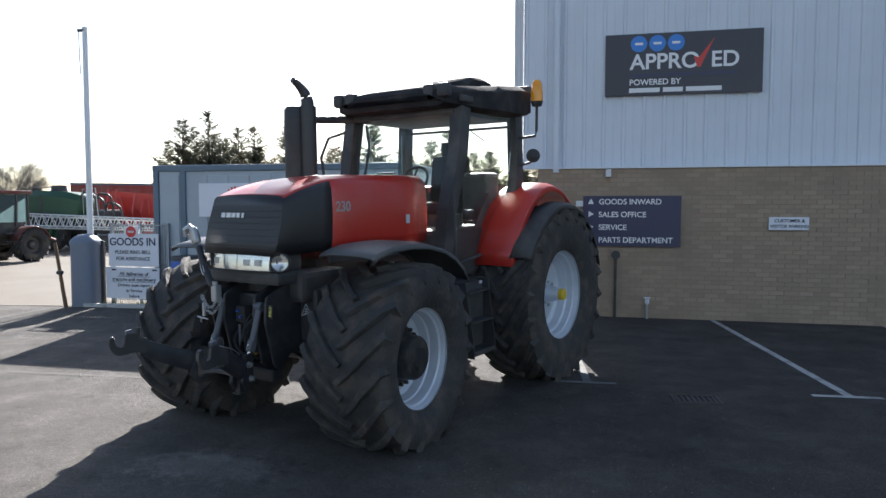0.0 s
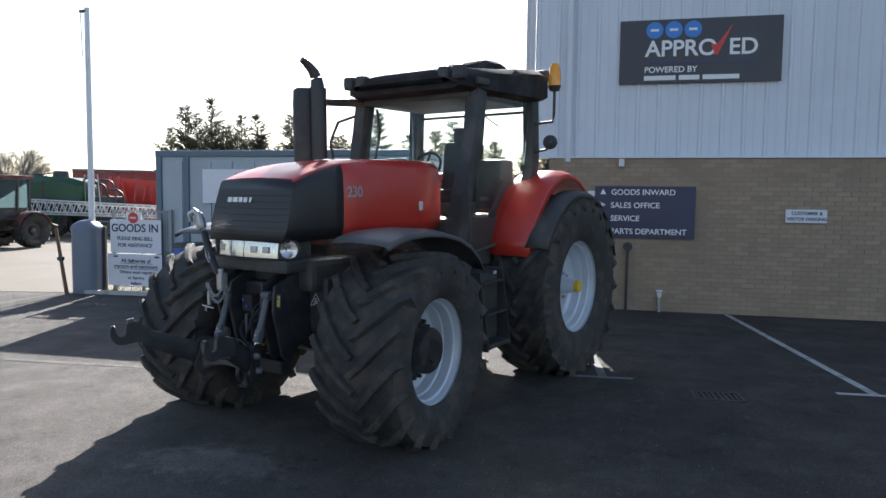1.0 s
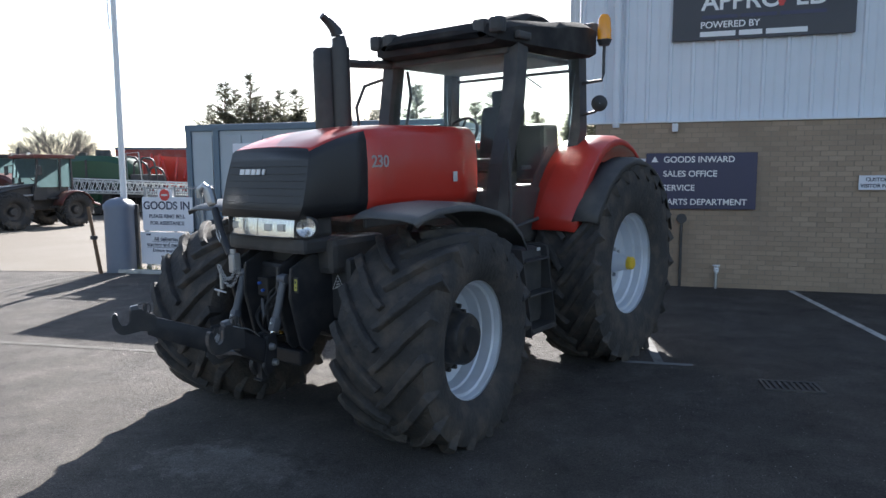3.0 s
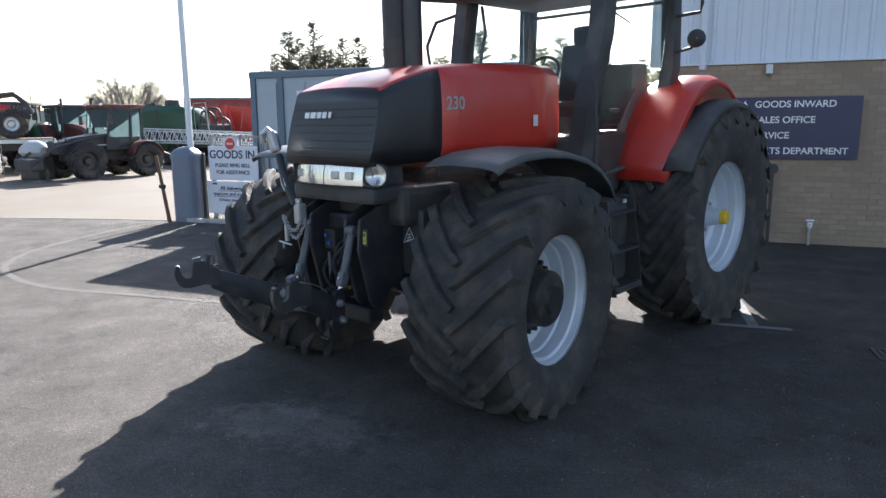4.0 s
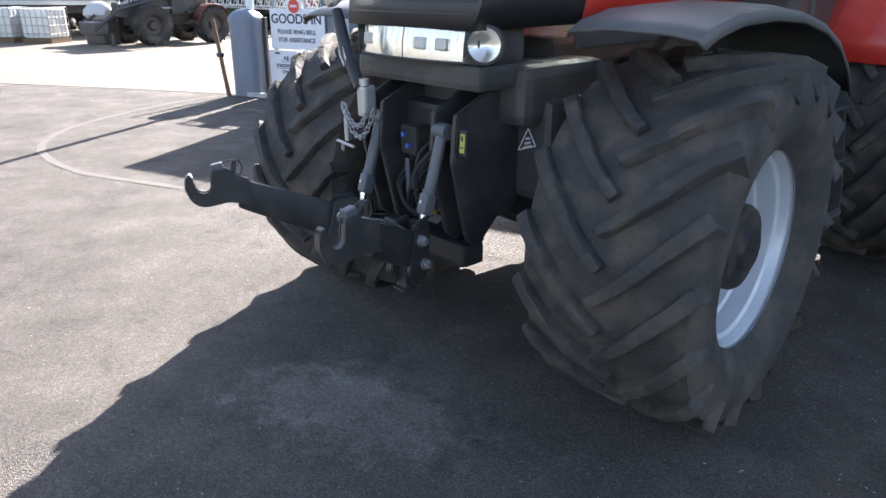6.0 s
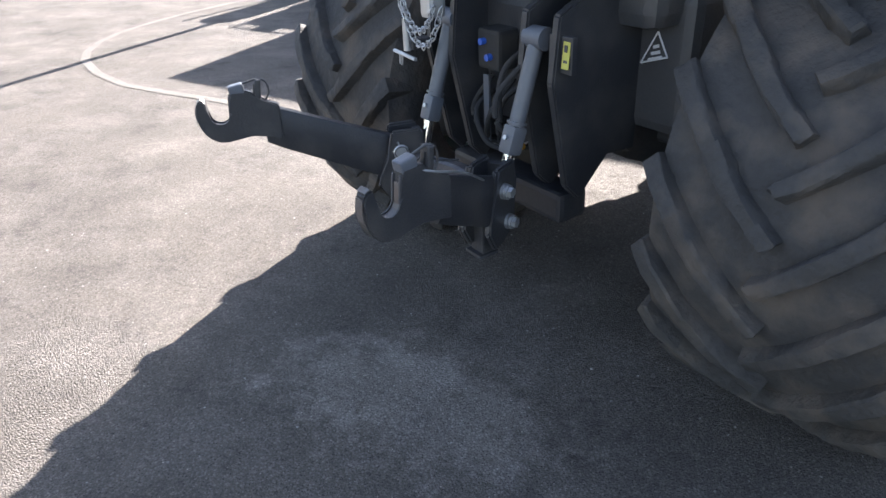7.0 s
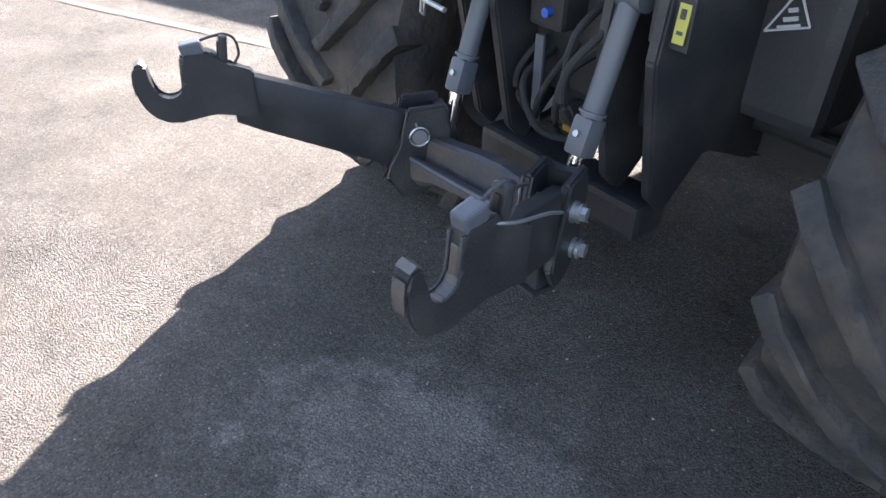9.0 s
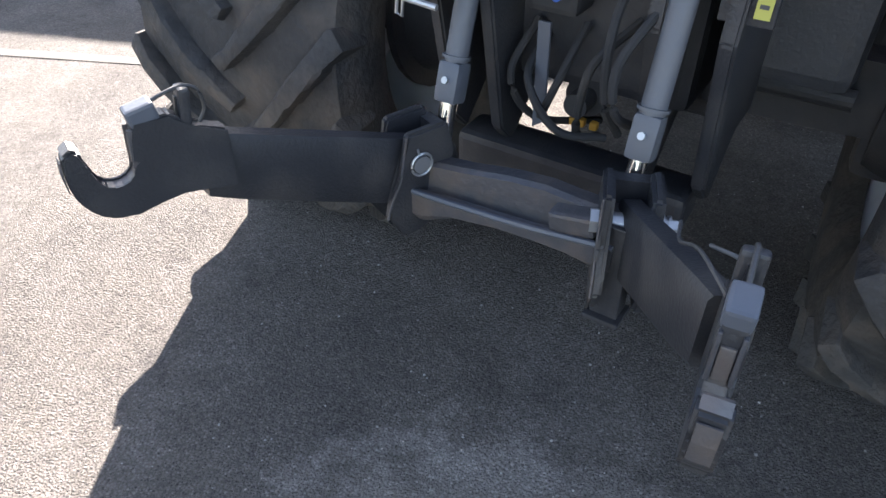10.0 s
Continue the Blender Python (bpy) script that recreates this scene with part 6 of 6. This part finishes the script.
# sprayer
spr = thing("crop_sprayer", heading(-22.47, 26.49, 8), "green trailed crop sprayer with folded white booms", "sprayer")
bm = B()
rings = []
for x, w, z0, z1 in ((-3.4, 0.55, 1.55, 2.25), (-3.2, 0.8, 1.3, 2.5), (-2.4, 0.95, 1.15, 2.6), (-1.2, 1.0, 1.1, 2.65), (-0.2, 0.95, 1.15, 2.6), (0.35, 0.8, 1.3, 2.45), (0.55, 0.55, 1.55, 2.2)):
    rings.append([(x, -w, z0 + 0.2), (x, -w * 0.7, z0), (x, w * 0.7, z0), (x, w, z0 + 0.2), (x, w, z1 - 0.25), (x, w * 0.7, z1), (x, -w * 0.7, z1), (x, -w, z1 - 0.25)])
part("tank", loft(bm, rings), M_GREEN, spr, "green plastic tank", smooth=True)
part("lid", rod(B(), (-1.0, 0, 2.6), (-1.0, 0, 2.9), 0.35, 0.3, 20), M_BLACK, spr, smooth=True)
part("lid", rod(B(), (-2.2, 0.2, 2.55), (-2.2, 0.2, 2.78), 0.2, 0.18, 20), M_BLACK, spr, smooth=True)
part("tank_band", box(B(), (-1.2, -0.99, 1.95), (0.10, 0.05, 1.0), bevel=0.01), M_IRON, spr)
for i, (x, z) in enumerate(((0.75, 2.55), (1.15, 2.35), (1.5, 2.5), (1.9, 2.1))):
    part("hose", tube(B(), bend([(x - 0.4, -0.5, 1.5), (x - 0.3, -0.6, z - 0.1), (x, -0.65, z), (x + 0.3, -0.6, z - 0.2), (x + 0.4, -0.5, 1.3)]), 0.05, 7), M_BLACK, spr, "looped black hose", smooth=True)
part("ladder_rail", tube(B(), [(0.6, -0.7, 0.9), (0.6, -0.8, 2.7), (1.2, -0.8, 2.75), (1.3, -0.7, 0.9)], 0.03, 6), M_STEEL, spr, smooth=True)
part("pump_box", box(B(), (1.1, 0, 1.45), (0.9, 1.3, 0.7), bevel=0.06), M_IRON, spr)
part("chassis", box(B(), (-0.4, 0, 0.9), (6.2, 0.9, 0.3), bevel=0.03), M_IRON, spr)
for s in (1, -1):
    yard_wheel(spr, -0.8, s * 1.0, 0.82, 0.85, 0.45, 0.45, s, M_GREEN)
for s in (-1,):
    for lev in range(2):
        y = -1.35 - 0.18 * lev
        bm = B()
        z0 = 1.05 + 0.1 * lev
        rod(bm, (-3.6, y, z0 + 0.55), (4.6, y, z0 + 0.25), 0.035, seg=6)
        rod(bm, (-3.6, y, z0), (4.6, y, z0 - 0.15), 0.035, seg=6)
        for i in range(22):
            u = i / 22
            x0, x1 = -3.6 + 8.2 * u, -3.6 + 8.2 * (u + 0.5 / 22)
            x2 = -3.6 + 8.2 * (u + 1 / 22)
            top = z0 + 0.55 - 0.30 * u
            bot = z0 - 0.15 * u
            rod(bm, (x0, y, bot), (x1, y, top), 0.022, seg=5)
            rod(bm, (x1, y, top), (x2, y, bot), 0.022, seg=5)
        part("boom", bm, M_WHITE, spr, "folded white lattice boom")
rr = thing("folding_cultivator", heading(-21.3, 28.5, 15), "red folding cultivator with many tines", "cultivator")
rng = random.Random(5)
part("frame", box(B(), (0, 0, 0.8), (3.4, 0.3, 0.25), bevel=0.02), M_RED, rr)
for i in range(9):
    x = -1.6 + 0.4 * i
    part("tine", tube(B(), [(x, 0, 0.8), (x + 0.1, -0.3, 1.6), (x + rng.uniform(-0.2, 0.2), -0.1, 2.2 + rng.random() * 0.6)], 0.06, 6), M_RED, rr, smooth=True)
    part("disc", rod(B(), (x, -0.35, 0.30), (x, -0.30, 0.30), 0.3, seg=16), M_STEEL, rr)
part("wing", slab(B(), [(-1.7, 1.0), (1.7, 1.0), (1.5, 2.5), (-1.2, 2.7)], lambda u, v: (u, 0.5, v), lambda u, v: (u, 0.6, v)), M_RED, rr)
part("strut", box(B(), (0, 0.3, 0.4), (0.2, 0.5, 0.8)), M_RED, rr)

# red box trailer beyond
tr = thing("red_trailer", heading(-22.5, 33.6, 30), "long dull red box trailer behind the machines", "trailer")
part("body", box(B(), (0.15, 0, 1.95), (10.1, 2.4, 2.35), bevel=0.04), M_RED_OLD, tr)
for i in range(19):
    part("rib", box(B(), (-4.78 + i * 0.54, -1.22, 1.95), (0.10, 0.06, 2.25), bevel=0.01), M_RED_OLD, tr)
part("rail", box(B(), (0.15, -1.2, 3.13), (10.1, 0.08, 0.10)), M_CABIN_DARK, tr)
part("chassis", box(B(), (0.6, 0, 0.65), (8.6, 1.0, 0.3)), M_IRON, tr)
for x in (-2.2, -0.9):
    for s in (1, -1):
        yard_wheel(tr, x, s * 0.95, 0.5, 0.52, 0.36, 0.28, s, M_STEEL)

# stacked water containers and pallets at the yard's edge
def crate(m):
    t = thing("caged_tank", m, "white plastic tank in a galvanised cage on a pallet", "tank", group="caged tanks")
    part("bottle", box(B(), (0, 0, 0.62), (0.96, 0.96, 0.92), bevel=0.08), M_WHITE, t, smooth=True)
    part("pallet", box(B(), (0, 0, 0.08), (1.0, 1.0, 0.15), bevel=0.01), M_WOOD, t)
    for i in range(6):
        u = -0.5 + i * 0.2
        for p, q in (((u, -0.5, 0.14), (u, -0.5, 1.12)), ((-0.5, u, 0.14), (-0.5, u, 1.12)), ((u, 0.5, 0.14), (u, 0.5, 1.12)), ((0.5, u, 0.14), (0.5, u, 1.12))):
            part("cage_bar", rod(B(), p, q, 0.012, seg=5), M_STEEL, t)
    for z in (0.3, 0.55, 0.8, 1.1):
        for p, q in (((-0.5, -0.5, z), (0.5, -0.5, z)), ((0.5, -0.5, z), (0.5, 0.5, z))):
            part("cage_bar", rod(B(), p, q, 0.012, seg=5), M_STEEL, t)
    return t


c1 = crate(heading(-23.29, 16.87, 20))
copy_thing(c1, heading(-24.6, 16.4, 24))
copy_thing(c1, heading(-26.1, 16.13, 15))
lt = thing("flat_trailer", heading(-27.22, 17.7, 51.5), "grey flatbed trailer carrying a red tractor", "trailer")
part("bed", box(B(), (0, 0, 1.20), (8.4, 2.5, 0.16), bevel=0.02), M_STEEL, lt)
for i in range(9):
    part("plank", box(B(), (0, -1.12 + 0.28 * i, 1.295), (8.3, 0.26, 0.03), bevel=0.006), M_WOOD, lt)
for s in (1, -1):
    part("beam", box(B(), (0, s * 0.45, 0.98), (8.2, 0.12, 0.28)), M_IRON, lt)
for x in (-2.6, -1.5, 3.2):
    for s in (1, -1):
        yard_wheel(lt, x, s * 0.95, 0.42, 0.44, 0.28, 0.24, s, M_STEEL)
bm = B()
box(bm, (-44, 45, 1.3), (26, 8, 2.6))
part("far_shed", bm, M_SHED, label="long low grey shed at the far side", category="shed", kind="structure")
bm = B()
slab(bm, [(-58, 2.55), (-30, 2.55), (-30, 2.7), (-44, 3.2), (-58, 2.7)], lambda u, v: (u, 40.9, v), lambda u, v: (u, 49.1, v))
part("far_shed_roof", bm, M_SHED, label="shallow grey shed roof", category="roof", kind="structure")


# ---- trees ----
def conifer(name, height, seed):
    """A thin larch-like conifer: straight trunk, uneven whorls of upswept boughs with gaps, each with small sprays of needles."""
    rng = random.Random(seed)
    t = thing(name, pose(0, 0, 0), "spindly backlit conifer with open boughs", "tree", group="row of conifers")
    lean = rng.uniform(-0.12, 0.12)
    part("trunk", tube(B(), [(0, 0, 0), (lean, 0, height * 0.5), (lean * 0.5, 0, height)], [0.13, 0.08, 0.012], 7), M_BARK, t, smooth=True)
    verts, faces = [], []

    def sliver(p, q, w):
        side = (q - p).cross(Vector((rng.uniform(-1, 1), rng.uniform(-1, 1), 0.6))).normalized() * w
        m = len(verts)
        verts.extend([tuple(p - side), tuple(p + side), tuple(q)])
        faces.append((m, m + 1, m + 2))

    z = height * 0.10
    while z < height * 0.99:
        f = z / height
        envelope = 0.10 + 2.6 * (1 - f) ** 0.85 * (0.85 + 0.22 * math.sin(seed * 3 + f * 17))
        for b in range(rng.randint(5, 8) if f < 0.75 else 4):
            reach = envelope * rng.uniform(0.35, 1.2)
            a = rng.uniform(0, 2 * math.pi)
            d = Vector((math.cos(a), math.sin(a), 0))
            rise = rng.uniform(0.25, 0.85)
            base = Vector((0, 0, z + rng.uniform(-0.08, 0.08)))
            tip = base + d * reach + Vector((0, 0, rise * reach))
            sliver(base, tip, 0.014)
            steps = max(3, int(reach / 0.12))
            for k in range(1, steps + 1):
                u = k / steps
                p = base + d * reach * u + Vector((0, 0, rise * reach * u ** 1.5))
                for q in range(4):
                    length = rng.uniform(0.18, 0.46) * (1.1 - 0.4 * u) * (1.0 - 0.3 * f)
                    way = (d * 0.7 + Vector((rng.uniform(-0.8, 0.8), rng.uniform(-0.8, 0.8), rng.uniform(-0.35, 0.7)))).normalized()
                    sliver(p, p + way * length * 1.3, length * 0.14)
        z += rng.uniform(0.09, 0.19)
    me = bpy.data.meshes.new("crown")
    me.from_pydata(verts, [], faces)
    me.materials.append(M_NEEDLE)
    ob = new("crown", me)
    ob.parent = t
    return t


kinds = [conifer("conifer", 8.3, 11), conifer("conifer", 7.8, 12), conifer("conifer", 8.6, 13), conifer("conifer", 8.0, 14)]
rng = random.Random(21)
spots = []
for i in range(34):
    u = i / 33
    x = -25.2 + 23.4 * u
    spots.append((x + rng.uniform(-0.4, 0.4), 37.2 + 7.0 * u + rng.uniform(-0.7, 0.7)))
for i, (x, y) in enumerate(spots):
    s = rng.choice((0.70, 0.80, 0.88, 0.95, 1.06)) + rng.uniform(-0.03, 0.03)
    m = Matrix.Translation((x, y, 0)) @ Matrix.Rotation(rng.uniform(0, 6.28), 4, "Z") @ Matrix.Diagonal((s * 1.05, s * 1.05, s * 0.9, 1))
    if i < 4:
        kinds[i].matrix_basis = m
    else:
        copy_thing(kinds[i % 4], m)


def bare_tree(x, y, height, spread, seed):
    rng = random.Random(seed)
    t = thing("bare_tree", pose(x, y, 0), "leafless round-headed tree against the sky", "tree")
    part("trunk", tube(B(), [(0, 0, 0), (0.05, 0, height * 0.25), (0, 0.05, height * 0.4)], [0.28, 0.22, 0.16], 8), M_BARK, t, smooth=True)
    verts, faces = [], []

    def limb(p, d, length, r, depth):
        q = p + d * length
        a = d.cross(Vector((0.3, 0.9, 0.2))).normalized()
        b = d.cross(a)
        m = len(verts)
        for c, rr in ((p, r), (q, r * 0.6)):
            for k in range(3):
                verts.append(tuple(c + rr * (math.cos(k * 2.1) * a + math.sin(k * 2.1) * b)))
        for k in range(3):
            j = (k + 1) % 3
            faces.append((m + k, m + j, m + 3 + j, m + 3 + k))
        if depth:
            for _ in range(4 if depth > 1 else 6):
                e = (d + Vector((rng.uniform(-1, 1), rng.uniform(-1, 1), rng.uniform(-0.35, 0.8))) * 0.75).normalized()
                limb(q - d * length * rng.uniform(0, 0.4), e, length * rng.uniform(0.6, 0.85), r * 0.55, depth - 1)

    for i in range(46):
        a, e = i * 2.4, math.asin(rng.uniform(0.05, 0.98))
        limb(Vector((0, 0, height * rng.uniform(0.26, 0.40))), Vector((math.cos(a) * math.cos(e) * spread, math.sin(a) * math.cos(e) * spread, math.sin(e))).normalized(), height * 0.235, 0.045, 3)
    me = bpy.data.meshes.new("crown")
    me.from_pydata(verts, [], faces)
    me.materials.append(M_TWIG)
    ob = new("crown", me)
    ob.parent = t
    return t


bare_tree(-50.2, 50.2, 7.6, 1.45, 3)

# ---- loose grit on the asphalt ----
rng = random.Random(31)
verts, faces = [], []
for i in range(2600):
    x, y = rng.uniform(-4.5, 2.0), rng.uniform(1.2, 7.0)
    r = 0.0018 + 0.0040 * rng.random() ** 2
    k, a = len(verts), rng.uniform(0, 6.28)
    for j in range(5):
        q = a + j * 1.2566
        verts.append((x + r * rng.uniform(0.7, 1.2) * math.cos(q), y + r * rng.uniform(0.7, 1.2) * math.sin(q), 0.001))
    verts.append((x + r * rng.uniform(-0.3, 0.3), y + r * rng.uniform(-0.3, 0.3), 0.001 + r * rng.uniform(0.5, 0.9)))
    faces += [(k + j, k + (j + 1) % 5, k + 5) for j in range(5)]
me = bpy.data.meshes.new("grit")
me.from_pydata(verts, [], faces)
me.materials.append(M_GRIT)
tagged(new("grit", me), "tiny loose pale stones scattered on the asphalt", "gravel", kind="stuff")

# ---- single bricks of the wall ----
one = box(B(), (0.105, 0.015, 0.0325), (0.21, 0.03, 0.065), bevel=0.003)
brick_mesh = bpy.data.meshes.new("brick")
one.to_mesh(brick_mesh)
one.free()
brick_mesh.materials.append(M_BRICK_PIECE)
for p in pieces:
    b1 = new("brick", brick_mesh)
    b1.parent = wall
    b1.matrix_basis = pose(*p)
